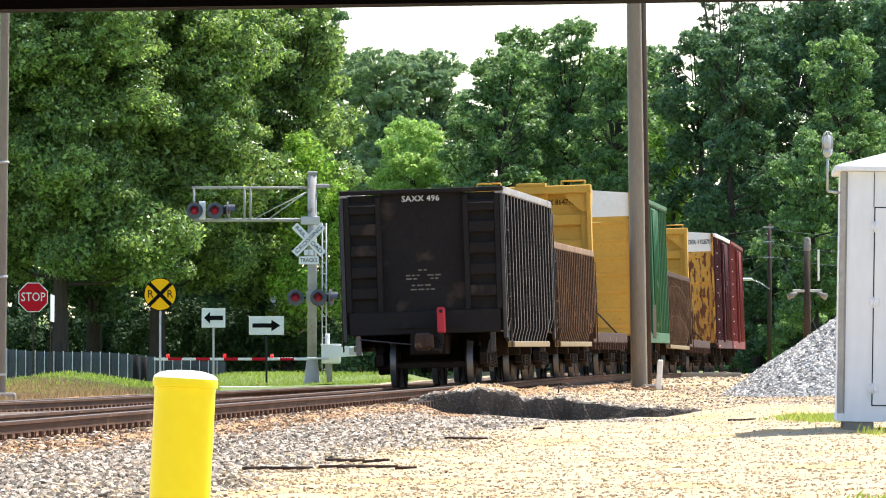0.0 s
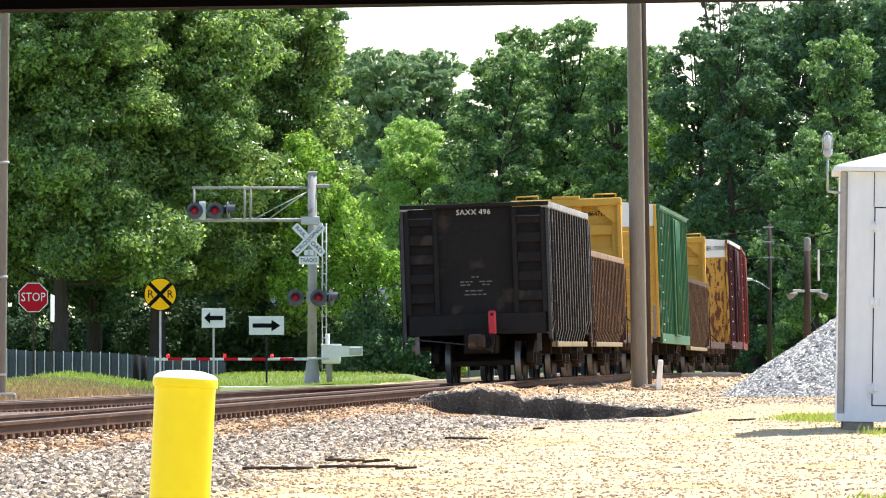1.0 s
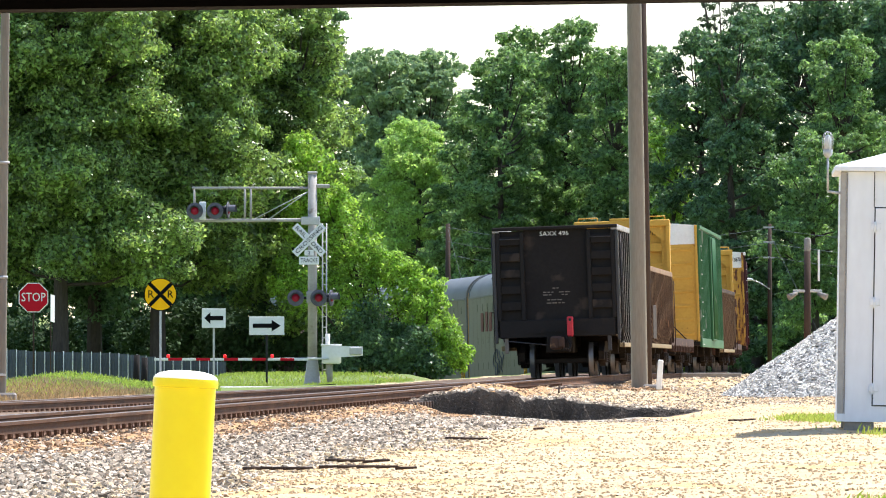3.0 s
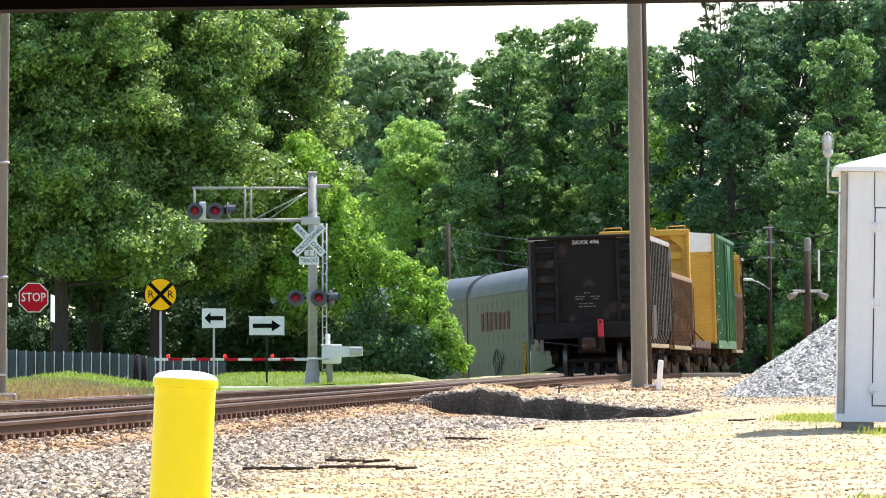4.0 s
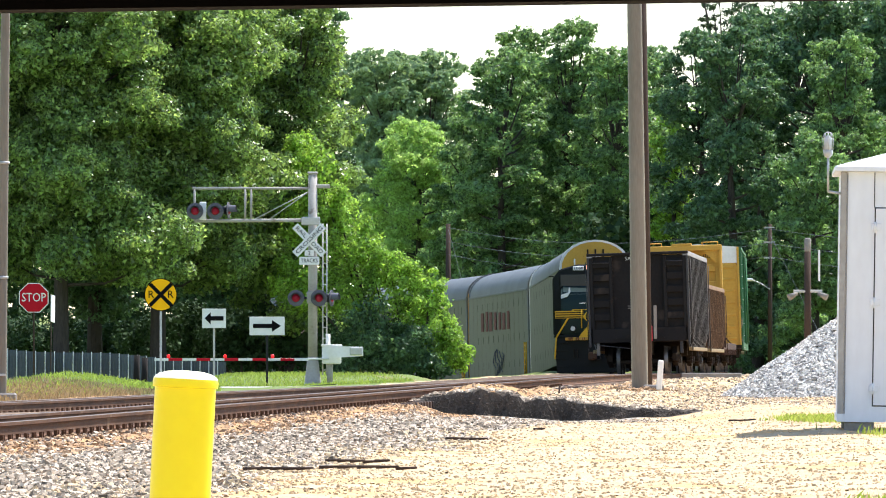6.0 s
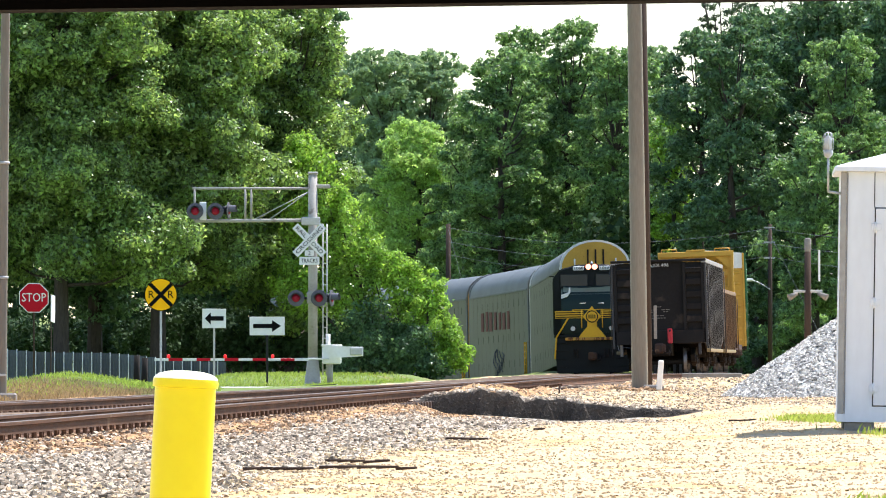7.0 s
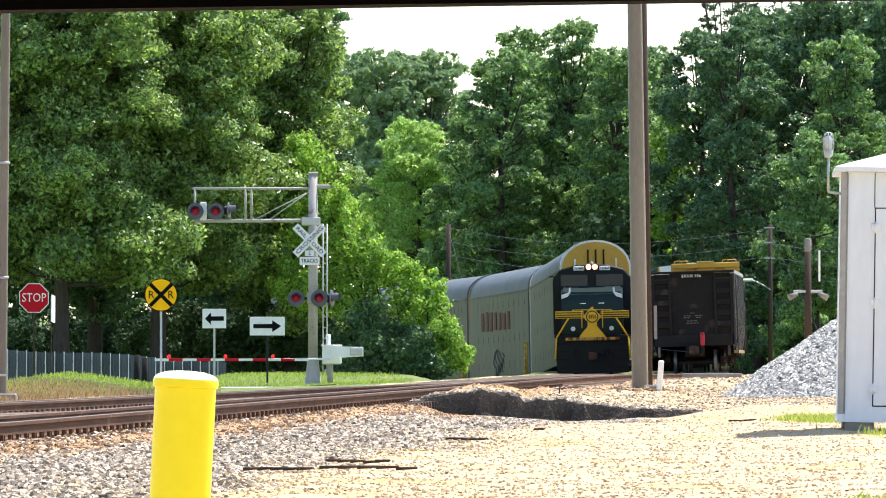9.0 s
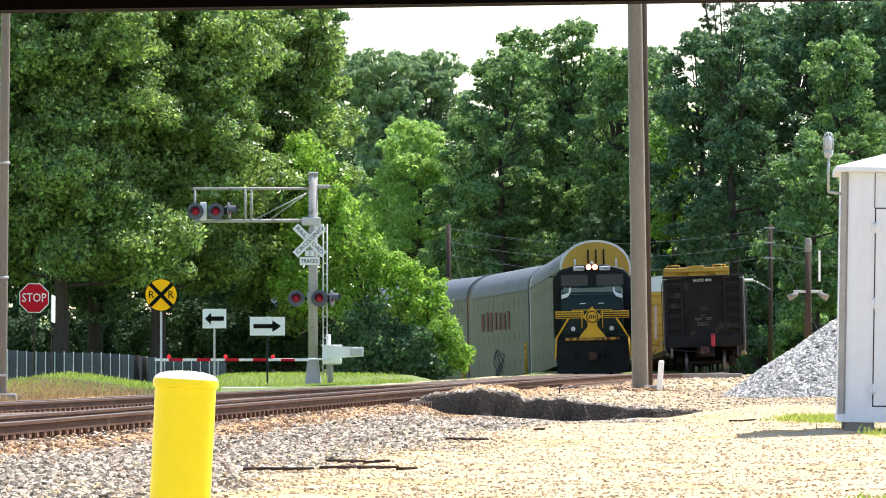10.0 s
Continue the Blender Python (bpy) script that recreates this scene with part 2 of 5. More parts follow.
# ---- mesh helpers ----
def finish(name, bm, material, smooth=False):
    me = bpy.data.meshes.new(name)
    bm.normal_update()
    bm.to_mesh(me)
    bm.free()
    for mm in (material if isinstance(material, (list, tuple)) else [material]):
        me.materials.append(mm)
    if smooth:
        for p in me.polygons:
            p.use_smooth = True
        me.set_sharp_from_angle(angle=radians(38))
    return me


def part(name, bm, material, parent, label="", smooth=False, at=None):
    """One mesh object under a thing or a part."""
    ob = new(name, bm if isinstance(bm, bpy.types.Mesh) else finish(name, bm, material, smooth))
    ob.parent = parent
    if at is not None:
        ob.matrix_local = at
    return tagged(ob, label)


def thing(name, m, label, category, group="", kind=""):
    ob = new(name)
    ob.empty_display_size = 0.2
    ob.matrix_world = m
    return tagged(ob, label, category, group, kind)


def solo(name, bm, material, label, category, group="", kind="", smooth=False, m=None):
    ob = new(name, finish(name, bm, material, smooth))
    if m is not None:
        ob.matrix_world = m
    return tagged(ob, label, category, group, kind)


def box(bm, x0, x1, y0, y1, z0, z1, mi=0, m=None, bevel=0.0):
    vs = [bm.verts.new((x, y, z)) for x, y, z in product((x0, x1), (y0, y1), (z0, z1))]
    fs = [bm.faces.new([vs[i] for i in f]) for f in ((0, 1, 3, 2), (4, 6, 7, 5), (0, 4, 5, 1), (2, 3, 7, 6), (0, 2, 6, 4), (1, 5, 7, 3))]
    for f in fs:
        f.material_index = mi
    if bevel:
        es = list({e for f in fs for e in f.edges})
        r = bmesh.ops.bevel(bm, geom=es, offset=bevel, segments=1, affect="EDGES")
        vs = [v for v in r["verts"]] + [v for v in vs if v.is_valid]
        vs = list(dict.fromkeys(vs))
    if m is not None:
        bmesh.ops.transform(bm, matrix=m, verts=vs)
    return bm


def B(*a, **k):
    return box(bmesh.new(), *a, **k)


def tube(bm, p, q, r0, r1=None, seg=10, mi=0, caps=True):
    p, q = Vector(p), Vector(q)
    r1 = r0 if r1 is None else r1
    w = (q - p).normalized()
    u = w.orthogonal().normalized()
    v = w.cross(u)
    rings = []
    for c, r in ((p, r0), (q, r1)):
        rings.append([bm.verts.new(c + (u * math.cos(a) + v * math.sin(a)) * r) for a in (2 * math.pi * i / seg for i in range(seg))])
    for i in range(seg):
        f = bm.faces.new((rings[0][i], rings[0][(i + 1) % seg], rings[1][(i + 1) % seg], rings[1][i]))
        f.material_index, f.smooth = mi, True
    if caps:
        bm.faces.new(rings[0][::-1]).material_index = mi
        bm.faces.new(rings[1]).material_index = mi
    return bm


def T(*a, **k):
    return tube(bmesh.new(), *a, **k)


def lathe(bm, rows, seg=16, mi=0, centre=(0, 0)):
    rings = [[bm.verts.new((centre[0] + r * math.cos(2 * math.pi * i / seg), centre[1] + r * math.sin(2 * math.pi * i / seg), z)) for i in range(seg)] for r, z in rows]
    for a, b in zip(rings, rings[1:]):
        for i in range(seg):
            f = bm.faces.new((a[i], a[(i + 1) % seg], b[(i + 1) % seg], b[i]))
            f.material_index, f.smooth = mi, True
    bm.faces.new(rings[0][::-1])
    bm.faces.new(rings[-1])
    return bm


def slab(bm, pts, d, axis=1, mi=0, start=0.0):
    """A flat outline given in two axes, thickened by d along the third (axis 0, 1 or 2)."""
    def put(a, b, c):
        return {0: (c, a, b), 1: (a, c, b), 2: (a, b, c)}[axis]
    lo = [bm.verts.new(put(a, b, start)) for a, b in pts]
    hi = [bm.verts.new(put(a, b, start + d)) for a, b in pts]
    n = len(pts)
    fs = [bm.faces.new(lo), bm.faces.new(hi[::-1])]
    fs += [bm.faces.new((lo[(i + 1) % n], lo[i], hi[i], hi[(i + 1) % n])) for i in range(n)]
    for f in fs:
        f.material_index = mi
    bmesh.ops.recalc_face_normals(bm, faces=fs)
    return bm


def words(name, text, size, material, parent, m, label="", width=0.0, depth=0.004):
    """Raised lettering in the built-in font, as a mesh part."""
    cu = bpy.data.curves.new(name, "FONT")
    cu.body, cu.size, cu.align_x, cu.align_y, cu.extrude, cu.resolution_u = text, size, "CENTER", "CENTER", depth, 2
    tmp = bpy.data.objects.new(name, cu)
    me = bpy.data.meshes.new_from_object(tmp)
    bpy.data.objects.remove(tmp)
    if width:
        xs = [v.co.x for v in me.vertices]
        k = width / max(1e-6, max(xs) - min(xs))
        for v in me.vertices:
            v.co.x *= k
    me.materials.clear()
    me.materials.append(material)
    ob = new(name, me)
    ob.parent = parent
    ob.matrix_local = m
    return tagged(ob, label)


FACE = pose(0, 0, 0, 90, 0, 0)      # lettering that faces the camera side (-Y)


# ---- the line of the two tracks, in plan and level ----
def interp(v, table):
    if v <= table[0][0]:
        return table[0][1]
    for (a, fa), (b, fb) in zip(table, table[1:]):
        if v <= b:
            k = (v - a) / (b - a)
            return fa + (fb - fa) * k
    return table[-1][1]


HEADING = [(0, 4.15), (255, 4.15), (280, 3.6), (292, 2.9), (312, 1.2), (338, -3.2), (361, -7.5), (384, -11), (560, -34)]
LEVEL_MAIN = [(10, 0.79), (76, 0.765), (142, 0.81), (177, 0.84), (209, 0.83), (255, 0.69), (289, 0.655), (325, 0.55), (350, -0.1), (380, -0.8), (560, -1.2)]
LEVEL_SIDE = [(10, 0.74), (105, 0.72), (180, 0.66), (250, 0.48), (300, 0.38), (326, 0.30), (350, -0.38), (374, -0.72), (400, -1.1), (560, -1.3)]
GAP = 4.42
CANT = 1.9
LINE = []
_x, _y = -0.31 + 0.0725 * (10 - 142), 10.0
while _y < 520:
    th = radians(interp(_y, HEADING))
    LINE.append((_x, _y, th))
    _x, _y = _x + math.sin(th), _y + math.cos(th)
S0 = 132.36      # arc length at which the line is 142 m from the eye


def on_line(s, side=0.0, level=None):
    """Point on a track at arc length s, moved sideways (right is positive)."""
    s = max(0.0, min(s, len(LINE) - 2.001))
    i = int(s)
    k = s - i
    (x0, y0, a0), (x1, y1, a1) = LINE[i], LINE[i + 1]
    x, y, a = x0 + (x1 - x0) * k, y0 + (y1 - y0) * k, a0 + (a1 - a0) * k
    return Vector((x + side * math.cos(a), y - side * math.sin(a), interp(y, level or LEVEL_MAIN)))


def on_track(s, length, side=0.0, level=None, cant=CANT, reach=2.6):
    """Pose of a car of that length whose tail is at arc length s."""
    a, b = on_line(s + reach, side, level), on_line(s + length - reach, side, level)
    d = (b - a).normalized()
    yaw = math.degrees(math.atan2(-d.x, d.y))
    o = a - d * reach
    return Matrix.Translation(o) @ pose(0, 0, 0, 0, 0, yaw) @ pose(0, 0, 0, math.degrees(math.asin(d.z)), -cant, 0)


def line_x(y):
    """Sideways place of the main track's centre at distance y."""
    i = min(max(int((y - 10)), 0), len(LINE) - 2)
    while i < len(LINE) - 2 and LINE[i + 1][1] < y:
        i += 1
    while i > 0 and LINE[i][1] > y:
        i -= 1
    (x0, y0, _), (x1, y1, _) = LINE[i], LINE[i + 1]
    return x0 + (x1 - x0) * (y - y0) / (y1 - y0)


# ---- ground: one sheet to the horizon ----
def smooth01(v):
    v = min(1.0, max(0.0, v))
    return v * v * (3 - 2 * v)


def ground_z(x, y):
    lx = line_x(min(max(y, 11), 515))
    off = x - lx                                   # right of the main track
    z = 0.58 + 0.05 * noise.noise((x * 0.25, y * 0.06, 0))
    # higher yard ground by the shed
    z += 0.09 * smooth01((x - 1.5) / 3.0) * smooth01((100 - y) / 22) * smooth01((y - 20) / 40)
    z += 0.03 * smooth01((y - 73.9) / 1.2) * smooth01((80 - y) / 3) * smooth01((x - 2.5 + .3 * noise.noise((x * 3, y, 1))) / .8)
    # ballast shoulders of the two tracks
    for c, lv in ((0.0, LEVEL_MAIN), (-GAP, LEVEL_SIDE)):
        top = interp(y, lv) - 0.17
        d = abs(off - c) - 1.55
        if d < 0:
            z = max(z, top)
        else:
            z = max(z, top - d * 0.42)
    # low bank of ballast beside the pole, with a steep face towards the near side, outlined to the shaded band as the
    # camera sees it
    edge = 126 + 0.35 * noise.noise((x * 2.3, 3, 0)) + 0.05 * noise.noise((x * 8, 3, 0))
    if 84 < y < 230 and off > 0.9:
        fade = smooth01((5.4 - x) / 1.6) * smooth01((off - 0.9) / 0.35)
        foot = interp(x, [(-0.8, 0.64), (-0.4, 0.60), (0.0, 0.45), (0.5, 0.41), (1.0, 0.383), (1.55, 0.344), (2.05, 0.316), (2.6, 0.325), (3.1, 0.364), (3.8, 0.383), (4.3, 0.43)])
        crest = interp(x, [(-0.8, 0.66), (-0.4, 0.70), (0.0, 0.76), (0.55, 0.83), (1.05, 0.795), (1.45, 0.67), (1.7, 0.645), (2.0, 0.69), (2.4, 0.605), (2.95, 0.55), (3.65, 0.51), (4.3, 0.44)])
        crest += 0.02 * noise.noise((x * 5.3, 1, 15)) + 0.045 * noise.noise((x * 7, y * 0.3, 8))
        step = min(1.0, max(0.0, (y - edge) / 0.05))
        z += (foot - z) * smooth01((y - edge + 38) / 34) * (1 - step) * fade
        z += (crest + 0.06 * smooth01((y - edge - 2) / 20) + 0.05 * noise.noise((x * 1.1, y * 0.12, 5)) * smooth01((y - edge) / 3) - z) * step * fade
        z += 0.12 * math.exp(-((x - 4.2) / 0.9) ** 2 - ((y - 159) / 9) ** 2)
    if y > 165 and off > 1.2:
        z = min(z, interp(y, LEVEL_MAIN) - 0.16)
        z += 0.17 * smooth01((off - 1.8) / 0.8) * smooth01((y - 178) / 12) * smooth01((242 - y) / 12) * smooth01((9 - off) / 2)
    if off < -GAP - 2:
        back = smooth01((-GAP - 2 - off) / 3)
        low = interp(y, [(60, 0.55), (120, 0.62), (190, 0.50), (215, 0.42), (260, 0.3), (330, 0.2), (600, 0.6)])
        z = z * (1 - back) + back * (low + 0.06 * noise.noise((x * 0.3, y * 0.07, 9)))
        # lawn rising behind the crossing road
        z += 0.34 * smooth01((y - 215) / 32) * smooth01((-8.8 - off) / 1.5) * smooth01((x + 8.6) / 1.6) * smooth01((290 - y) / 25)
        # grassy bank near the stop sign
        z += 0.40 * math.exp(-((x + 8.3) / 1.5) ** 2 - ((y - 165) / 18) ** 2)
    z += 0.025 * noise.noise((x * 2.2, y * 0.8, 1)) + 0.012 * noise.noise((x * 6, y * 2, 2))
    z -= interp(y, [(325, 0), (350, 0.75), (380, 1.4), (402, 1.4), (425, 0)]) * (1 - smooth01((abs(off + 2) - 8) / 6))
    z += interp(y, [(420, 0), (900, 5)])
    return z


def axis_steps(spans):
    out = []
    for a, b, st in spans:
        n = max(1, int(round((b - a) / st)))
        out += [a + (b - a) * i / n for i in range(n)]
    return out + [spans[-1][1]]


def build_ground():
    xs = axis_steps([(-2500, -200, 460), (-200, -30, 17), (-30, -14, 1.0), (-14, -6, 0.25), (-6, 8.5, 0.125), (8.5, 16, 0.5), (16, 30, 1.5), (30, 200, 17), (200, 2500, 460)])
    ys = axis_steps([(-600, 0, 150), (0, 28, 4), (28, 117, 0.33), (117, 124.6, 0.33), (124.6, 127.4, 0.05), (127.4, 240, 0.5), (240, 420, 3), (420, 900, 40), (900, 4500, 400)])
    co = [(x, y, ground_z(x, y) if abs(x) < 250 else ground_z(math.copysign(250, x), y)) for y in ys for x in xs]
    w = len(xs)
    faces, mi = [], []
    for j in range(len(ys) - 1):
        for i in range(w - 1):
            faces.append((j * w + i, j * w + i + 1, (j + 1) * w + i + 1, (j + 1) * w + i))
            x, y = xs[i], ys[j]
            off = x - line_x(min(max(y, 11), 515))
            grass = (off < -GAP - 1.9 + 0.4 * noise.noise((x, y * 0.1, 4)) and y > 90) or y > 300 or x < -14 or off > 14 or y > 265 and abs(off + 2) > 6
            wob = off + 0.9 * noise.noise((x * 0.8, y * 0.15, 7))
            rim = 2.35 + 0.5 * noise.noise((x * 2, y * 0.4, 6))
            # faces of the bank that get the painted shade
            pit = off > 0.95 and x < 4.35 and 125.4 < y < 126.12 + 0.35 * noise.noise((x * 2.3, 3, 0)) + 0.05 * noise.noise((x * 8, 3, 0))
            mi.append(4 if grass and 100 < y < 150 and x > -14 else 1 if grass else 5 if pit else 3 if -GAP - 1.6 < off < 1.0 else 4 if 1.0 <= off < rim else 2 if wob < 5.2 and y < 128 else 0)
    me = bpy.data.meshes.new("ground")
    me.from_pydata(co, [], faces)
    me.materials.append(BALLAST)
    me.materials.append(GRASS)
    me.materials.append(BALLAST_GREY)
    me.materials.append(BALLAST_RUST)
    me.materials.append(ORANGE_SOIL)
    me.materials.append(BANK_SHADE)
    me.polygons.foreach_set("material_index", mi)
    me.polygons.foreach_set("use_smooth", [not 124 < co[f[0]][1] < 128 for f in faces])
    tagged(new("ground", me), "pale gravel yard with ballast and grass verges", "ground", kind="structure")


build_ground()


def stones(name, spots, sizes, material, label, category="gravel"):
    """Many loose angular stones as one mesh of eight-cornered lumps."""
    rng = np.random.default_rng(5)
    n = len(spots)
    base = np.array([(-1, -1, -.7), (1, -1, -.7), (1, 1, -.7), (-1, 1, -.7), (-.7, -.7, .7), (.8, -.6, .6), (.6, .8, .7), (-.8, .6, .5)]) * 0.5
    quads = np.array([(4, 5, 6, 7), (0, 1, 5, 4), (1, 2, 6, 5), (2, 3, 7, 6), (3, 0, 4, 7)])
    jit = base[None] * (1 + rng.uniform(-.45, .45, (n, 8, 3)))
    jit *= np.asarray(sizes)[:, None, None] * rng.uniform(.6, 1.3, (n, 1, 3))
    a, b = rng.uniform(0, 6.283, n), rng.uniform(-.9, .9, n)
    ca, sa, cb, sb = np.cos(a), np.sin(a), np.cos(b), np.sin(b)
    x, y, z = jit[..., 0], jit[..., 1], jit[..., 2]
    x, z = x * cb[:, None] - z * sb[:, None], x * sb[:, None] + z * cb[:, None]
    x, y = x * ca[:, None] - y * sa[:, None], x * sa[:, None] + y * ca[:, None]
    v = np.stack([x, y, z], -1) + np.asarray(spots)[:, None]
    f = (quads[None] + 8 * np.arange(n)[:, None, None]).reshape(-1, 4)
    me = bpy.data.meshes.new(name)
    me.from_pydata(v.reshape(-1, 3).tolist(), [], f.tolist())
    me.materials.append(material)
    return tagged(new(name, me), label, category, kind="stuff")


def build_stones():
    rng = np.random.default_rng(11)
    grey, tan, rusty = ([], []), ([], []), ([], [])
    while len(grey[0]) + len(tan[0]) < 52000:
        y = 36 + 140 * rng.random() ** 1.6
        half = y * 0.0645
        x = rng.uniform(-half, half)
        off = x - line_x(y)
        if off < -2.0 or (off < 0.95 and off > -0.9):
            continue
        yard = smooth01((off + 0.9 * noise.noise((x * 0.8, y * 0.15, 7)) - 4.4) / 1.6) if y < 124 else 0.35
        if rng.random() < yard * 0.72:
            continue
        if off < 2.2 and rng.random() < 0.45:
            continue
        spots, sizes = tan if rng.random() < yard else rusty if rng.random() < .75 * smooth01((3.0 - off) / 1.2) + .06 else grey
        if 123 < y < 126.6 and -.5 < x < 4.4:
            continue
        spots.append((x, y, ground_z(x, y) + 0.002))
        sizes.append((0.034 - 0.018 * yard) * rng.uniform(0.35, 1.8))
    for _ in range(2600):
        x = rng.uniform(-.6, 4.3)
        y = 126 + 0.35 * noise.noise((x * 2.3, 3, 0)) + abs(rng.normal(0, .5)) + .14
        grey[0].append((x, y, ground_z(x, max(y, 126.4)) - .01))
        grey[1].append(rng.uniform(.04, .11))
    for _ in range(5000):
        y = rng.uniform(165, 240)
        x = line_x(y) + rng.uniform(1.0, 7)
        (grey if rng.random() < .5 else tan)[0].append((x, y, ground_z(x, y)))
        (grey if len(grey[0]) > len(grey[1]) else tan)[1].append(rng.uniform(.03, .09))
    # small stones on that face, in the same painted shade
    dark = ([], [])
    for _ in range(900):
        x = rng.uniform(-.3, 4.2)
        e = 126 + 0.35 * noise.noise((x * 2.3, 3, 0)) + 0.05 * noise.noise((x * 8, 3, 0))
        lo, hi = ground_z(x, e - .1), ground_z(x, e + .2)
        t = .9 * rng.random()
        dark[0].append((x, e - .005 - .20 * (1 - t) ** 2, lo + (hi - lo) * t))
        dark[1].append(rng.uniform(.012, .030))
    rubble = ([], [])
    for _ in range(220):
        x, y = 4.22 + rng.normal(0, .24), 159.3 + rng.normal(0, .5)
        rubble[0].append((x, y, ground_z(x, y) + .03))
        rubble[1].append(rng.uniform(.03, .10))
    stones("pole_rubble", *rubble, RUST_STONE, "brown rubble heaped round the foot of the pole")
    stones("cinder_stones", *dark, BANK_SHADE, "dark damp stones on the steep face of the ballast bank")
    stones("rusty_stones", *rusty, RUST_STONE, "rust-stained ballast stones along the rail")
    stones("ballast_stones", *grey, STONE, "loose angular grey ballast stones lying beside the track")
    stones("yard_gravel", *tan, TAN_STONE, "small tan gravel scattered over the yard")


build_stones()


def build_track(name, side, level, label, lo, hi):
    track = thing(name, Matrix.Identity(4), label, "railway track", "railway tracks", "structure")
    prof = [(-.075, -.185), (-.075, -.168), (-.012, -.150), (-.010, -.050), (-.036, -.040), (-.037, -.006), (-.028, 0), (.028, 0), (.037, -.006), (.036, -.040), (.010, -.050), (.012, -.150), (.075, -.168), (.075, -.185)]
    for sgn in (-1, 1):
        bm = bmesh.new()
        rings = []
        s = lo
        while s <= hi:
            p = on_line(s, side + sgn * 0.755, level)
            q = on_line(s + 1, side + sgn * 0.755, level)
            d = (q - p).normalized()
            r = Vector((d.y, -d.x, 0)).normalized()
            dz = sgn * 0.755 * math.sin(radians(CANT)) * (1 if s > 90 else s / 90)
            wob = 0.006 * noise.noise((s * 0.09, sgn, side)) 
            rings.append([bm.verts.new(p + r * (a + wob) + Vector((0, 0, b + dz + wob))) for a, b in prof])
            s += 1.5
        for a, b in zip(rings, rings[1:]):
            for i in range(len(prof)):
                f = bm.faces.new((a[i], a[(i + 1) % len(prof)], b[(i + 1) % len(prof)], b[i]))
                f.material_index = 1 if i in (5, 6, 7) else 0
        bmesh.ops.recalc_face_normals(bm, faces=bm.faces)
        part("rail", bm, [RAIL_SIDE, RAIL_HEAD], track, "rusty steel rail with a worn bright head")
    bm = bmesh.new()
    box(bm, -1.3, 1.3, -.115, .115, -.36, -.192, bevel=0.012)
    tie = finish("tie", bm, TIE)
    bm = bmesh.new()
    for sgn in (-1, 1):
        box(bm, sgn * .755 - .19, sgn * .755 + .19, -.09, .09, -.192, -.178)
        for a, b in product((-.1, .1), (-.06, .06)):
            box(bm, sgn * .755 + a - .018, sgn * .755 + a + .018, b - .018, b + .018, -.178, -.125)
    plate = finish("tie_plate", bm, RAIL_SIDE)
    s = lo
    n = 0
    while n < 190:
        p, q = on_line(s, side, level), on_line(s + 1, side, level)
        d = q - p
        m = Matrix.Translation(p) @ pose(0, 0, 0, 0, -CANT * min(1, s / 90), math.degrees(math.atan2(-d.x, d.y)))
        t = part("tie", tie, None, track, at=m)
        part("tie_plate", plate, None, t)
        s += 0.62
        n += 1


build_track("main_track", 0.0, LEVEL_MAIN, "main railway track with rusty rails on timber ties in ballast", 45, 395)
build_track("siding_track", -GAP, LEVEL_SIDE, "second railway track with dark rails on timber ties", 70, 400)


# ---- the crossing road ----
def build_road():
    bm = bmesh.new()
    rows = []
    for i in range(41):
        x = -60 + 57.0 * i / 40
        y = 208.0
        rows.append([bm.verts.new((x, y + k, max(ground_z(x, y + k), 0.44) + 0.04)) for k in (-3.4, -1.7, 0, 1.7, 3.4)])
    for a, b in zip(rows, rows[1:]):
        for k in range(4):
            bm.faces.new((a[k], b[k], b[k + 1], a[k + 1]))
    bmesh.ops.recalc_face_normals(bm, faces=bm.faces)
    solo("road", bm, ASPHALT, "pale worn asphalt road leading to the level crossing", "road", kind="structure")


build_road()


# ---- railway cars ----
def truck_parts(car, y, wheelsets):
    """A two-axle truck at y metres from the tail: side frames, bolster, and two turning wheelsets."""
    bm = bmesh.new()
    for sg in (-1, 1):
        x = sg * 1.0
        slab(bm, [(-1.25, .62), (-.95, .70), (-.45, .86), (.45, .86), (.95, .70), (1.25, .62), (1.25, .42), (.95, .38), (.5, .24), (-.5, .24), (-.95, .38), (-1.25, .42)], .14, 0, start=x - .07)
        for yy in (-.9, .9):
            tube(bm, (x - .1, yy, .46), (x + .12 * sg, yy, .46), .14, seg=10)
        for yy in (-.22, 0, .22):
            for k in range(5):
                tube(bm, (x + .07 * sg, yy, .33 + .055 * k), (x + .07 * sg, yy, .365 + .055 * k), .085, .07, seg=8)
    box(bm, -1.0, 1.0, -.2, .2, .5, .74)
    part("truck", bm, TRUCK, car, "grimy cast steel truck frame", at=Matrix.Translation((0, y, 0)))
    for yy in (-.9, .9):
        bm = bmesh.new()
        tube(bm, (-1.05, 0, 0), (1.05, 0, 0), .075, seg=10)
        for sg in (-1, 1):
            rows = [(.09, .0), (.16, .02), (.33, .035), (.36, .0), (.42, .0), (.425, .10), (.45, .115), (.45, .145), (.36, .14), (.33, .085), (.16, .08), (.09, .16)]
            rings = [[bm.verts.new((sg * (.80 - o), r * math.cos(2 * math.pi * i / 24), r * math.sin(2 * math.pi * i / 24))) for i in range(24)] for r, o in rows]
            for k, (a, b) in enumerate(zip(rings, rings[1:])):
                for i in range(24):
                    f = bm.faces.new((a[i], a[(i + 1) % 24], b[(i + 1) % 24], b[i]))
                    f.smooth = True
                    f.material_index = 1 if k in (4, 5) else 0
        bmesh.ops.recalc_face_normals(bm, faces=bm.faces)
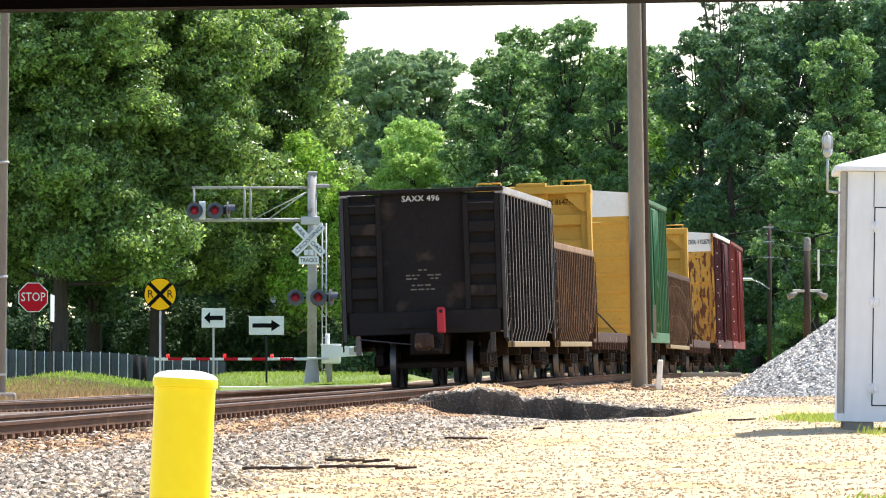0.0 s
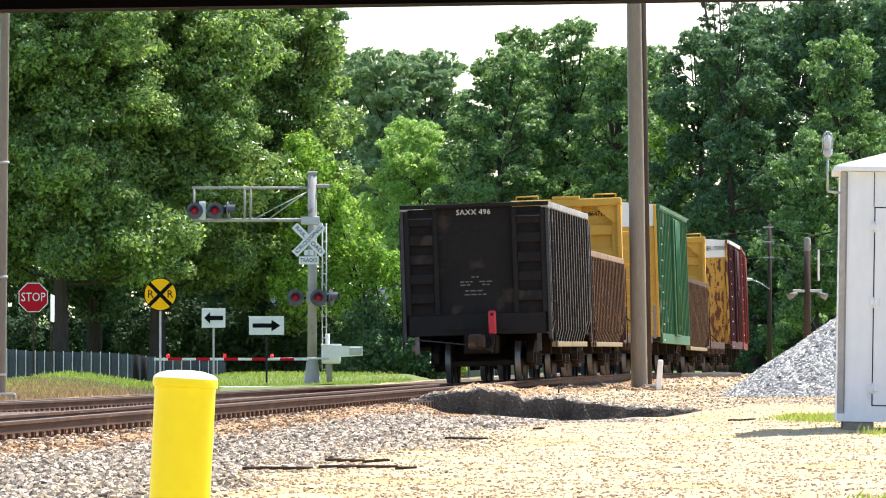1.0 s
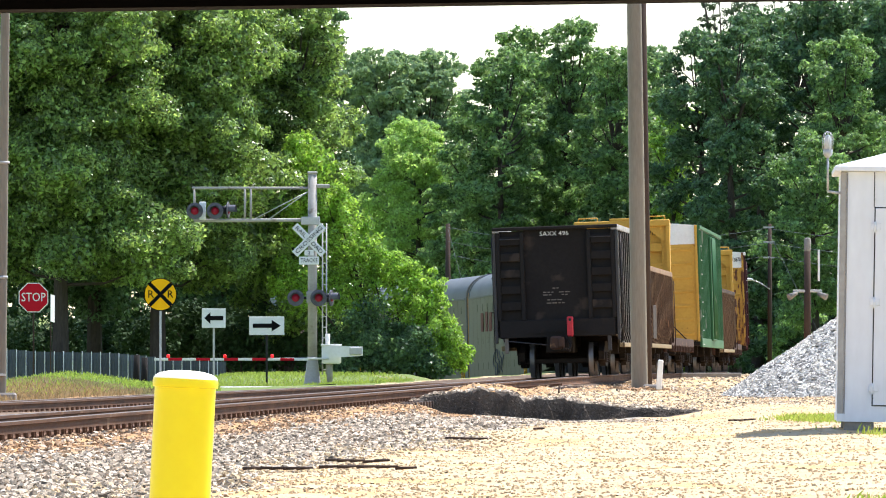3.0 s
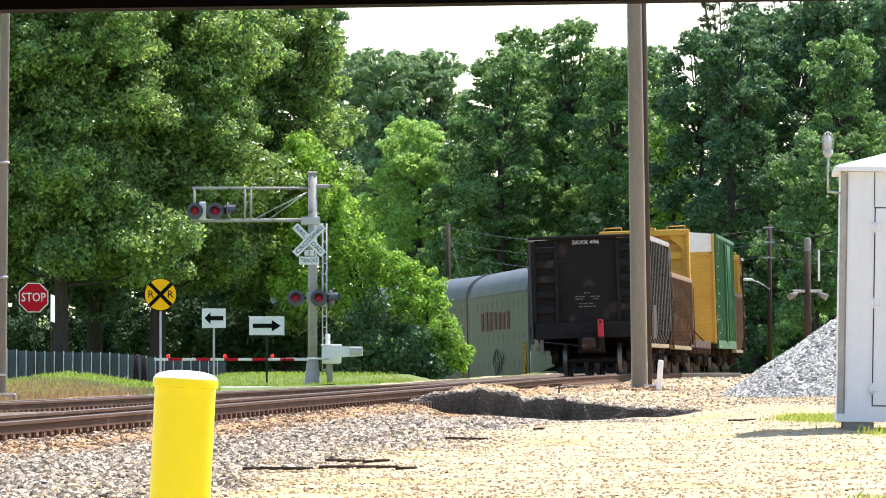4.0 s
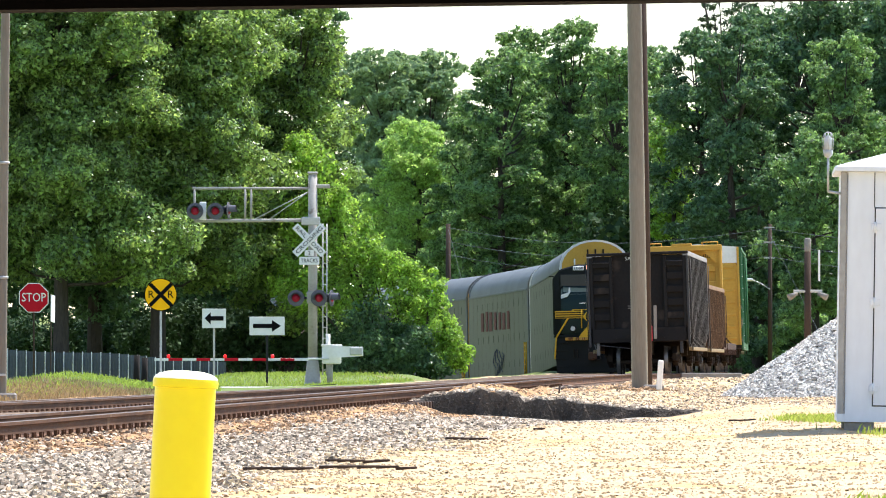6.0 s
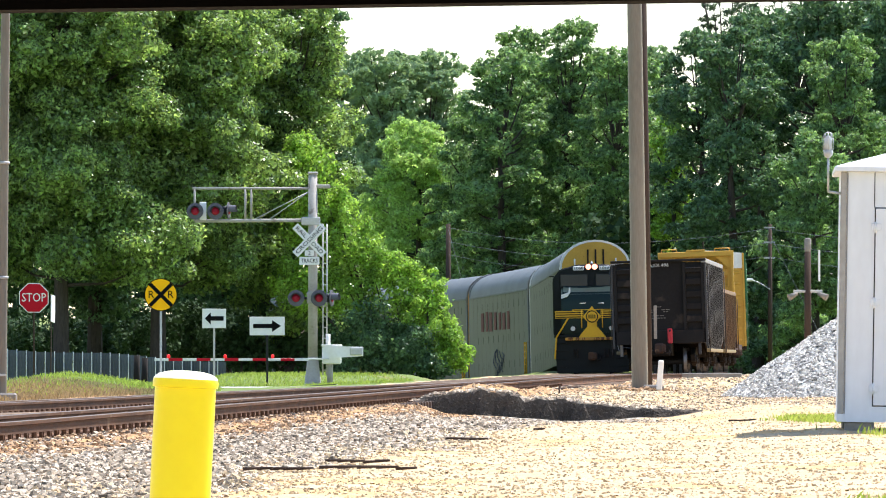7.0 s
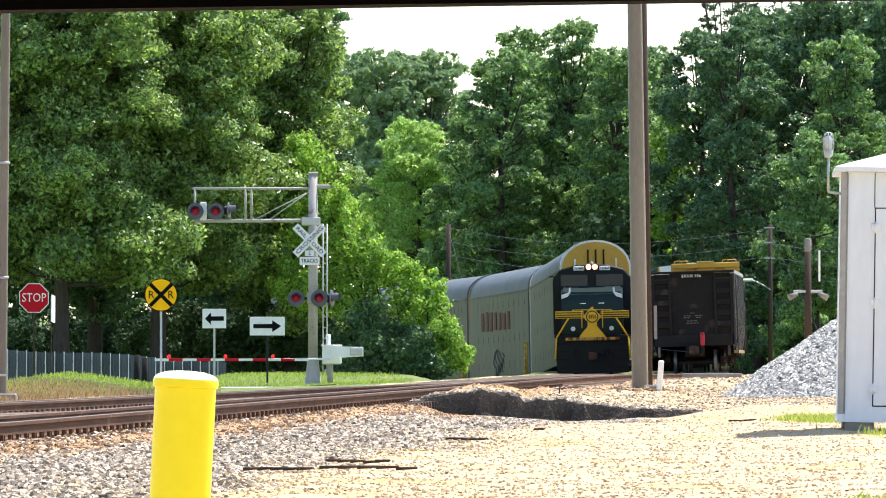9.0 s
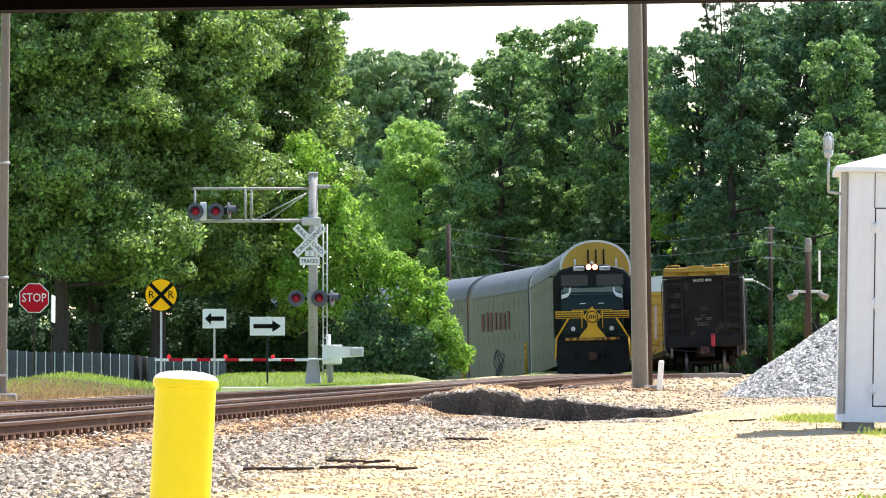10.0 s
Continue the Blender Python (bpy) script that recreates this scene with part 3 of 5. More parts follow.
        w = part("wheelset", bm, [WHEEL_FACE, WHEEL_TREAD], car, "steel wheels with polished treads on one axle", at=Matrix.Translation((0, y + yy, .425)))
        wheelsets.append((w, y + yy))


def underframe(car, length):
    """Centre sill, brake cylinder, reservoir and rods below the floor."""
    bm = bmesh.new()
    box(bm, -.35, .35, .6, length - .6, .60, 1.0, bevel=.02)
    part("centre_sill", bm, TRUCK, car)
    y = length / 2
    part("brake_reservoir", T((-.75, y - .9, .72), (-.75, y + .3, .72), .24, seg=12), TRUCK, car)
    part("brake_cylinder", T((.75, y + .6, .70), (.75, y + 1.3, .70), .18, seg=12), TRUCK, car)
    for x in (-.45, .5):
        part("brake_rod", T((x, 2.8, .52), (x, length - 2.8, .52), .03, seg=6), TRUCK, car)
    for yy in (4.2, length - 4.2, length / 2):
        part("cross_bearer", B(-1.3, 1.3, yy - .08, yy + .08, .55, 1.0, bevel=.02), TRUCK, car)
    for yy in (1.35, 3.85, length - 3.85, length - 1.35):
        part("brake_beam", B(-.8, .8, yy - .06, yy + .06, .34, .46, bevel=.02), TRUCK, car)


def coupler(car, y, out):
    """Coupler with knuckle, shank and hanging air hose; out is -1 at the tail, 1 at the head."""
    bm = bmesh.new()
    box(bm, -.16, .16, y - .1, y + .1, .72, 1.0, bevel=.02)
    box(bm, -.09, .09, min(y, y + .55 * out), max(y, y + .55 * out), .78, .94, bevel=.02)
    box(bm, -.17, .13, y + .45 * out - .14, y + .45 * out + .14, .68, 1.02, bevel=.05)
    box(bm, .02, .19, y + .55 * out - .1, y + .55 * out + .1, .72, .98, bevel=.04)
    part("coupler", bm, BROWN_CAR, car, "rust-brown cast knuckle coupler")
    bm = bmesh.new()
    pts = [Vector((.22 + .12 * math.sin(k * .5), y + out * (.25 + .06 * k), .98 - .10 * k + .0085 * k * k)) for k in range(8)]
    for a, b in zip(pts, pts[1:]):
        tube(bm, a, b, .028, seg=6)
    part("air_hose", bm, TRUCK, car, "black rubber air hose")


def gondola(name, label, length, width, top, paint, rib_paint, chord, detail, flange):
    car = thing(name, Matrix.Identity(4), label, "gondola car", "cars of the moving freight train")
    sets = []
    h = width / 2
    low = 1.02
    # floor and hopper sides, with depth
    part("floor", B(-h + .1, h - .1, .15, length - .15, low, low + .12), paint, car)
    for sg in (-1, 1):
        bm = bmesh.new()
        slab(bm, [(.12, low), (.12, top - .1), (length - .12, top - .1), (length - .12, low), (length - 1.7, low - .05), (length - 2.4, .78), (2.4, .78), (1.7, low - .05)], .05, 0, start=sg * (h - .14) - .025)
        part("side_wall", bm, paint, car)
        n = int(length / (.98 if detail else .72))
        for k in range(n):
            y = .55 + (length - 1.1) * k / (n - 1)
            bot = .80 if 2.4 < y < length - 2.4 else low
            bm = bmesh.new()
            slab(bm, [(sg * (h - .115), bot), (sg * (h - .115), top - .1), (sg * (h - .010), top - .1), (sg * (h - .010), bot + .28), (sg * (h - .09), bot)], .04, 1, start=y - .02)
            # outer strip of the rib in the painted sunlit colour
            slab(bm, [(sg * (h - .010), bot + .28), (sg * (h - .010), top - .1), (sg * h, top - .1), (sg * h, bot + .28), (sg * (h - .076), bot), (sg * (h - .09), bot)], .044, 1, 1, start=y - .022)
            part("rib", bm, [paint, flange], car)
        bm = B(sg * h - .16 * (sg > 0), sg * h + .16 * (sg < 0), .0, length, top - .14, top, bevel=.015)
        part("top_chord", bm, chord, car, "steel top edge")
        bm = bmesh.new()
        box(bm, sg * (h - .07) - .07, sg * (h - .07) + .07, 2.2, length - 2.2, .70, .81, bevel=.01)
        part("side_sill", bm, SILL_TAN, car, "tan lower sill edge")
    for y, out in ((0.0, -1), (length, 1)):
        d = -out
        def yy(a, b):
            return (min(y + d * a, y + d * b), max(y + d * a, y + d * b))
        plate = BLACK_BROWNISH if detail else paint
        part("end_wall", B(-h + .02, h - .02, *yy(.13, .17), low, top - .1), paint, car)
        part("end_panel", B(-.80, .80, *yy(.118, .13), low + .42, top - .09), plate, car)
        part("end_chord", B(-h, h, *yy(-.02, .16), top - .09, top + .0, bevel=.015), plate, car)
        part("end_sill", B(-h + .12, h - .12, *yy(.0, .2), low - .02, low + .42, bevel=.015), paint, car)
        part("sill_ledge", B(-.78, .78, *yy(-.05, .0), low + .10, low + .14), paint, car)
        for sg in (-1, 1):
            x0 = sg * (h - .43)
            for e in (-1, 1):
                part("end_post", B(x0 + e * .30 - .05, x0 + e * .30 + .05, *yy(-.005, .12), low + .42, top - .14, bevel=.01), paint, car)
            nst = 5
            z0, z1 = low + .50, top - .22
            for k in range(nst):
                za = z0 + (z1 - z0) * k / nst
                part("step_plate", B(x0 - .25, x0 + .25, *yy(.0, .12), za + .17, za + (z1 - z0) / nst - .02, bevel=.015), plate, car)
            tube_y = y + d * -.04
            part("grab_iron", T((x0 - .26, tube_y, top - .30), (x0 + .26, tube_y, top - .30), .013, seg=6), rib_paint, car, "bent steel grab iron")
            part("corner_post", B(sg * h - .07 * (sg > 0), sg * h + .07 * (sg < 0), *yy(.0, .14), low - .14, top - .14, bevel=.01), rib_paint, car)
            bm = bmesh.new()
            for k in range(7):
                z = low - .2 + (top - low) * .92 * k / 6
                tube(bm, (sg * (h + .05), y + d * .10, z), (sg * (h + .05), y + d * .52, z), .012, seg=6)
            tube(bm, (sg * (h + .05), y + d * .52, low - .32), (sg * (h + .05), y + d * .52, top - .25), .016, seg=6)
            part("side_ladder", bm, rib_paint, car, "steel rung ladder")
        bm = bmesh.new()
        tube(bm, (-1.25, y + d * -.06, .93), (-.25, y + d * -.08, .80), .015, seg=6)
        part("uncoupling_lever", bm, rib_paint, car)
        bm = bmesh.new()
        box(bm, -.28, .28, *yy(.0, .6), .62, low + .02, bevel=.02)
        part("draft_sill", bm, TRUCK, car)
        for sg in (-1, 1):
            part("step_stirrup", B(sg * (h - .28) - .05, sg * (h - .28) + .05, *yy(.05, .10), .62, low, bevel=.01), LETTER_DIM if sg < 0 else rib_paint, car)
        coupler(car, y, out)
    underframe(car, length)
    truck_parts(car, 2.6, sets)
    truck_parts(car, length - 2.6, sets)
    if detail:
        words("car_number", "SAXX 496", .16, LETTER, car, pose(-.02, .116, top - .19) @ FACE, "white stencilled car number", width=.72)
        rng = random.Random(4)
        for row, (z, n) in enumerate(((.40, 1), (.30, 4), (.235, 4), (.11, 3), (.03, 3))):
            w = (.22, 1.1, 1.1, .72, .80)[row] * .5
            x = -.04 - w / 2 * 1.1
            while x < -.04 + w / 2 * 1.1:
                k = rng.uniform(.05, .13)
                if not (row in (1, 2) and abs(x + .04) < .07):
                    part("stencil_mark", B(x, x + k, .108, .117, low + .80 + z - .013, low + .80 + z + .013), LETTER_DIM, car)
                x += k + .03
        bm = box(bmesh.new(), .25, .41, -.32, -.20, 1.0, 1.50, bevel=.03)
        eot = part("end_device", bm, RED_PAINT, car, "red end-of-train marker box on the coupler")
        part("lens", T((.33, -.33, 1.42), (.33, -.32, 1.42), .035, seg=10), LAMP_BLACK, eot)
        part("bracket", B(.29, .37, -.36, -.22, .80, 1.0, bevel=.01), TRUCK, eot)
    return car, sets, length


def boxcar(name, label, length, paint, end_paint, top_paint, number):
    car = thing(name, Matrix.Identity(4), label, "boxcar", "cars of the moving freight train")
    sets = []
    h, low, top = 1.55, 1.0, 4.74
    part("floor", B(-h, h, .1, length - .1, low - .12, low + .05), TRUCK, car)
    for sg in (-1, 1):
        part("side_wall", B(sg * h - .06 * (sg > 0), sg * h + .06 * (sg < 0), .1, length - .1, low, top - .1), paint, car)
        n = int(length / 1.0)
        for k in range(n + 1):
            y = .15 + (length - .35) * k / n
            part("side_post", B(sg * (h + .035) - .035, sg * (h + .035) + .035, y - .05, y + .05, low + .1, top - .12, bevel=.01), paint, car)
        part("side_sill", B(sg * (h + .03) - .04, sg * (h + .03) + .04, .1, length - .1, low - .18, low + .1, bevel=.01), paint, car)
        yc = length / 2
        door = part("sliding_door", B(sg * (h + .10) - .04, sg * (h + .10) + .04, yc - 1.6, yc + 1.6, low + .05, top - .25, bevel=.02), paint, car, "corrugated plug door")
        for k in range(4):
            part("door_bar", T((sg * (h + .17), yc - 1.2 + .8 * k, low + .1), (sg * (h + .17), yc - 1.2 + .8 * k, top - .3), .03, seg=6), paint, door, "upright locking bar")
        part("roof_rail", B(sg * (h + .05) - .05, sg * (h + .05) + .05, .1, length - .1, top - .14, top - .02, bevel=.01), top_paint if number else paint, car)
        bm = bmesh.new()
        for k in range(8):
            z = low - .1 + .45 * k
            tube(bm, (sg * (h + .11), .15, z), (sg * (h + .11), .6, z), .015, seg=6)
        part("side_ladder", bm, WHITE_CAR, car)
    # gently peaked roof
    bm = bmesh.new()
    slab(bm, [(-h - .06, top - .16), (-h - .06, top - .02), (0, top + .14), (h + .06, top - .02), (h + .06, top - .16)], length - .4, 1, start=.2)
    part("roof", bm, AUTO_ROOF, car)
    for y, out in ((.1, -1), (length - .1, 1)):
        d = -out
        part("end_wall", B(-h, h, min(y, y + d * .1), max(y, y + d * .1), low, top - .62), end_paint, car, "rust-streaked corrugated end")
        part("end_top", slab(bmesh.new(), [(-h, top - .62), (h, top - .62), (h, top - .02), (0, top + .13), (-h, top - .02)], .1, 1, start=min(y, y + d * .1)), top_paint, car, "white painted upper end")
        for k in range(7):
            z = low + .25 + .45 * k
            bm = bmesh.new()
            tube(bm, (-h + .18, y + d * .03, z), (h - .18, y + d * .03, z), .06, seg=8)
            part("corrugation", bm, end_paint, car)
        for sg in (-1, 1):
            part("corner_post", B(sg * h - .08 * (sg > 0), sg * h + .08 * (sg < 0), min(y, y - d * .07), max(y, y - d * .07), low, top - .02, bevel=.012), end_paint, car)
        part("crossover_platform", B(-1.2, 1.2, min(y, y - d * .32), max(y, y - d * .32), low - .05, low, bevel=.01), TRUCK, car)
        coupler(car, y, out)
    if number:
        words("car_number", number, .22, SIGN_BLACK, car, pose(1.02, .085, top - .30) @ FACE, "black stencilled car number", width=.86)
    underframe(car, length)
    truck_parts(car, 2.6, sets)
    truck_parts(car, length - 2.6, sets)
    return car, sets, length


def centerbeam(name, label, length, number):
    car = thing(name, Matrix.Identity(4), label, "centerbeam flatcar", "cars of the moving freight train")
    sets = []
    h, deck, top = 1.38, 1.05, 4.45
    part("deck", B(-h, h, 0, length, deck - .25, deck, bevel=.02), BROWN_CAR, car)
    bm = bmesh.new()
    box(bm, -.2, .2, .3, length - .3, .55, deck - .25)
    part("centre_sill", bm, TRUCK, car)
    for sg in (-1, 1):
        for k in range(14):
            y = .6 + (length - 1.2) * k / 13
            part("side_bracket", B(sg * (h - .05) - .06, sg * (h - .05) + .06, y - .05, y + .05, deck - .42, deck - .2, bevel=.01), BROWN_CAR, car)
    for sg in (-1, 1):
        part("tie_down", T((sg * (h - .1), length * .8, deck), (sg * .15, length - .4, deck + 1.1), .02, seg=6), TRUCK, car)
    part("top_beam", B(-.38, .38, .2, length - 3.2, top - .28, top - .05, bevel=.03), YELLOW_CAR, car)
    n = 7
    for k in range(1, n):
        y = length * k / n
        part("upright", B(-.12, .12, y - .1, y + .1, deck, top - .28, bevel=.01), YELLOW_CAR, car)
        bm = bmesh.new()
        tube(bm, (0, y, deck), (0, y + length / n * .9, top - .3), .05, seg=6)
        part("diagonal_brace", bm, YELLOW_CAR, car)
    for y, out in ((0.0, -1), (length, 1)):
        d = -out
        coupler(car, y, out)
        if out > 0:
            continue
        lo, hi = min(y, y + d * .5), max(y, y + d * .5)

        def yy(a, b):
            return (min(y + d * a, y + d * b), max(y + d * a, y + d * b))
        bh = part("bulkhead", B(-h, h, *yy(.36, .42), deck, top), YELLOW_CAR, car, "yellow steel bulkhead with ribs")
        for sg in (-1, 1):
            bm = bmesh.new()
            slab(bm, [(y, deck), (y, top - .05), (y + d * 1.1, top), (y + d * 1.1, top - .12), (y + d * .62, top - .5), (y + d * .45, top - 1.2), (y + d * .45, deck)], .09, 0, start=sg * (h - .02) - .045)
            part("bulkhead_post", bm, YELLOW_CAR, bh)
            part("post_flange", B(sg * (h - .11) - .11, sg * (h - .11) + .11, *yy(.20, .36), deck, top - .1, bevel=.01), YELLOW_CAR, bh)
            bm = slab(bmesh.new(), [(sg * (h - .06), top - .10), (sg * (h - .62), top - .10), (sg * (h - .56), top - .20), (sg * (h - .20), top - .52), (sg * (h - .06), top - .56)], .05, 1, start=min(y + d * .10, y + d * .15))
            part("corner_gusset", bm, YELLOW_CAR, bh)
        for k in range(5):
            z = deck + .20 + .62 * k
            part("bulkhead_rib", B(-h + .06, h - .2, *yy(.22, .36), z - .14, z + .14, bevel=.03), YELLOW_CAR, bh, "wide pressed rib")
        part("bulkhead_cap", B(-h - .04, h + .04, lo, hi, top - .10, top + .10, bevel=.02), YELLOW_CAR, bh)
        part("top_bracket", B(-.35, .35, lo, hi, top + .10, top + .17, bevel=.01), YELLOW_CAR, bh)
        for sg in (-1, 1):
            bm = bmesh.new()
            a = sg * 1.0
            tube(bm, (a - .28, y + d * .2, top + .1), (a - .28, y + d * .2, top + .2), .018, seg=6)
            tube(bm, (a + .28, y + d * .2, top + .1), (a + .28, y + d * .2, top + .2), .018, seg=6)
            tube(bm, (a - .28, y + d * .2, top + .2), (a + .28, y + d * .2, top + .2), .018, seg=6)
            part("hand_hold", bm, YELLOW_CAR, bh)
    if number:
        words("car_number", number, .19, SIGN_BLACK, car, pose(.56, .352, top - .30) @ FACE, "dark stencilled car number", width=.90)
    underframe(car, length)
    truck_parts(car, 2.6, sets)
    truck_parts(car, length - 2.6, sets)
    return car, sets, length


SPEED = 14.72
TRAIN = []
_s = 0.0
for made in (
        gondola("gondola_car", "black high-sided gondola car with light-edged ribs and red end marker", 16.0, 3.13, 3.77, BLACK_CAR, RIB_WORN, FLANGE_LIT, True, FLANGE_LIT),
        gondola("gondola_car", "rusty brown low gondola car with close vertical ribs", 17.0, 3.0, 2.95, BROWN_CAR, BROWN_CAR, FLANGE_RUST_LIT, False, FLANGE_RUST_LIT),
        centerbeam("centerbeam_flatcar", "empty yellow centerbeam flatcar with tall end bulkheads", 16.7, "TTZX 864712"),
        boxcar("boxcar", "green boxcar with rust-streaked yellow end and white top", 19.6, GREEN_CAR, YELLOW_CAR, WHITE_CAR, ""),
        gondola("gondola_car", "rust-red low gondola car behind the green boxcar", 18.4, 3.0, 2.95, BROWN_CAR, BROWN_CAR, BROWN_CAR, False, FLANGE_RUST_LIT),
        centerbeam("centerbeam_flatcar", "second empty yellow centerbeam flatcar with end bulkheads", 17.6, ""),
        boxcar("boxcar", "maroon boxcar with heavily rusted yellow end", 15.2, MAROON_CAR, RUST_YELLOW, WHITE_CAR, "COER 172870"),
        boxcar("boxcar", "red oxide boxcar near the bend in the track", 19.0, RED_CAR, RUST_YELLOW, WHITE_CAR, "")):
    TRAIN.append((*made, _s))
    _s += made[2] + 1.0


# ---- the standing train on the second track ----
def locomotive(m):
    car = thing("diesel_locomotive", m, "standing black and yellow diesel locomotive with lit headlights", "locomotive")
    L = 22.0
    part("frame", B(-1.5, 1.5, .5, L - .5, 1.15, 1.62, bevel=.03), LOCO_BLACK, car)
    part("walkway_edge", B(-1.55, 1.55, .45, L - .45, 1.62, 1.72, bevel=.01), LOCO_BLACK, car)
    # nose: sloped front with a bevelled top
    bm = bmesh.new()
    slab(bm, [(.55, 1.72), (.42, 2.9), (.62, 3.45), (1.7, 3.72), (2.2, 3.72), (2.2, 1.72)], 2.5, 0, start=-1.25)
    bmesh.ops.bevel(bm, geom=list(bm.edges), offset=.08, segments=2, affect="EDGES")
    nose = part("nose", bm, LOCO_GREEN, car, "dark green sloping nose", smooth=True)
    for sg in (-1, 1):
        bm = bmesh.new()
        slab(bm, [(sg * .86, 3.66), (sg * .92, 3.66), (sg * .94, 3.46), (sg * 1.24, 3.36), (sg * 1.24, 3.20), (sg * .98, 3.28), (sg * .86, 3.46)], .05, 1, start=.44)
        part("white_stripe", bm, LOCO_SILVER, nose, "white swept stripe")
        part("yellow_band", B(sg * .92 - .57, sg * .92 + .57, .38, .45, 2.40, 2.70, bevel=.01), LOCO_YELLOW, nose)
        for k in range(3):
            part("band_line", B(sg * .92 - .55, sg * .92 + .55, .365, .382, 2.43 + .09 * k, 2.47 + .09 * k), LOCO_BLACK, nose)
    # lower front plate
    bm = bmesh.new()
    slab(bm, [(-.55, 1.62), (.55, 1.62), (.42, 1.80), (.20, 2.05), (.16, 2.6), (-.16, 2.6), (-.20, 2.05), (-.42, 1.80)], .06, 1, start=.36)
    part("front_plate", bm, LOCO_YELLOW, car, "yellow shaped front plate")
    bm = bmesh.new()
    slab(bm, [(0, 2.05), (.38, 2.46), (0, 2.88), (-.38, 2.46)], .03, 1, start=.325)
    tube(bm, (0, .325, 2.46), (0, .312, 2.46), .25, seg=24, mi=1)
    tube(bm, (0, .312, 2.46), (0, .302, 2.46), .205, seg=24)
    for x in (-.12, -.04, .04, .12):
        box(bm, x - .022, x + .022, .292, .304, 2.38, 2.54, mi=1)
    part("emblem", bm, [LOCO_YELLOW, LOCO_BLACK], car, "plain diamond emblem")
    # cab with windscreen
    bm = bmesh.new()
    slab(bm, [(-1.60, 1.72), (-1.60, 4.05), (-1.28, 4.42), (-.6, 4.60), (.6, 4.60), (1.28, 4.42), (1.60, 4.05), (1.60, 1.72)], 3.6, 1, start=1.9)
    bmesh.ops.bevel(bm, geom=list(bm.edges), offset=.05, segments=1, affect="EDGES")
    cab = part("cab", bm, LOCO_BLACK, car, "black cab with rounded roof")
    for sg in (-1, 1):
        part("windscreen", B(sg * .72 - .55, sg * .72 + .55, 1.87, 1.91, 3.72, 4.20, bevel=.01), GLASS, cab)
        part("windscreen_frame", B(sg * .72 - .6, sg * .72 + .6, 1.875, 1.895, 3.66, 4.26, bevel=.01), LOCO_BLACK, cab)
        nb = part("number_board", B(sg * .53 - .22, sg * .53 + .22, 1.80, 1.9, 4.36, 4.53, bevel=.02), LOCO_SILVER, cab, "white number board")
        words("number", "1068", .16, SIGN_BLACK, nb, pose(sg * .53, 1.795, 4.445) @ FACE, width=.36)
        part("side_window", B(sg * 1.56 - .01, sg * 1.56 + .01, 2.7, 4.6, 3.5, 4.1), GLASS, cab)
        part("sun_shade", B(sg * 1.66 - .1, sg * 1.66 + .1, 2.6, 3.6, 4.12, 4.16), LOCO_BLACK, cab)
        lamp = part("headlight", T((sg * .13, 1.78, 4.50), (sg * .13, 1.92, 4.50), .125, seg=16), LOCO_BLACK, cab)
        part("lens", T((sg * .13, 1.765, 4.50), (sg * .13, 1.78, 4.50), .115, seg=16), HEADLIGHT, lamp, "lit warm headlight")
        d = part("ditch_light", T((sg * .78, .30, 1.98), (sg * .78, .46, 1.98), .13, seg=14), LOCO_BLACK, car)
        part("lens", T((sg * .78, .285, 1.98), (sg * .78, .30, 1.98), .095, seg=14), CLEAR, d, "unlit glass lens")
        bm = bmesh.new()
        tube(bm, (sg * .75, .42, 2.75), (sg * 1.46, .42, 1.62), .035, seg=8)
        tube(bm, (sg * 1.46, .42, 1.62), (sg * 1.53, .42, .75), .035, seg=8)
        part("handrail", bm, LOCO_YELLOW, car, "yellow slanted handrail")
        for k in range(4):
            part("step", B(sg * 1.25 - .24, sg * 1.25 + .24, .40, .75, .42 + .32 * k, .47 + .32 * k, bevel=.008), LOCO_BLACK, car)
        bm = bmesh.new()
        for k in range(9):
            y = 6.2 + 1.8 * k
            tube(bm, (sg * 1.5, y, 1.7), (sg * 1.5, y, 2.7), .02, seg=6)
        tube(bm, (sg * 1.5, 6.0, 2.7), (sg * 1.5, L - 1, 2.7), .02, seg=6)
        part("side_rail", bm, LOCO_YELLOW, car)
    for x in (-.42, .42):
        part("nose_grab", T((x, .36, 2.0), (x, .36, 2.75), .02, seg=6), LOCO_YELLOW, car)
        part("nose_handle", T((x * .9 - .12, .40, 3.0), (x * .9 + .12, .40, 3.0), .016, seg=6), LOCO_SILVER, nose)
    part("end_chain", T((-.75, .40, 2.74), (.75, .40, 2.74), .018, seg=6), LOCO_YELLOW, car)
    part("beacon", lathe(bmesh.new(), [(.06, 4.6), (.06, 4.68), (.03, 4.72)], 10, centre=(0, 2.0)), CLEAR, cab)
    part("pilot", slab(bmesh.new(), [(-1.45, .18), (1.45, .18), (1.52, 1.3), (-1.52, 1.3)], .08, 1, start=.44), LOCO_BLACK, car, "black pilot plate")
    part("anticlimber", B(-1.1, 1.1, .25, .5, 1.5, 1.62, bevel=.02), RUST_YELLOW, car)
    for x in (-.75, -.6, .5, .65, .8):
        bm = bmesh.new()
        pts = [Vector((x, .38 - .02 * k, 1.15 - .13 * k + .012 * k * k)) for k in range(6)]
        for a, b in zip(pts, pts[1:]):
            tube(bm, a, b, .025, seg=6)
        part("brake_hose", bm, TRUCK, car)
    coupler(car, .44, -1)
    part("long_hood", B(-.92, .92, 5.5, L - 1.2, 1.72, 4.45, bevel=.08), LOCO_BLACK, car)
    part("fuel_tank", B(-1.3, 1.3, 8.4, 13.6, .35, 1.15, bevel=.1), LOCO_BLACK, car)
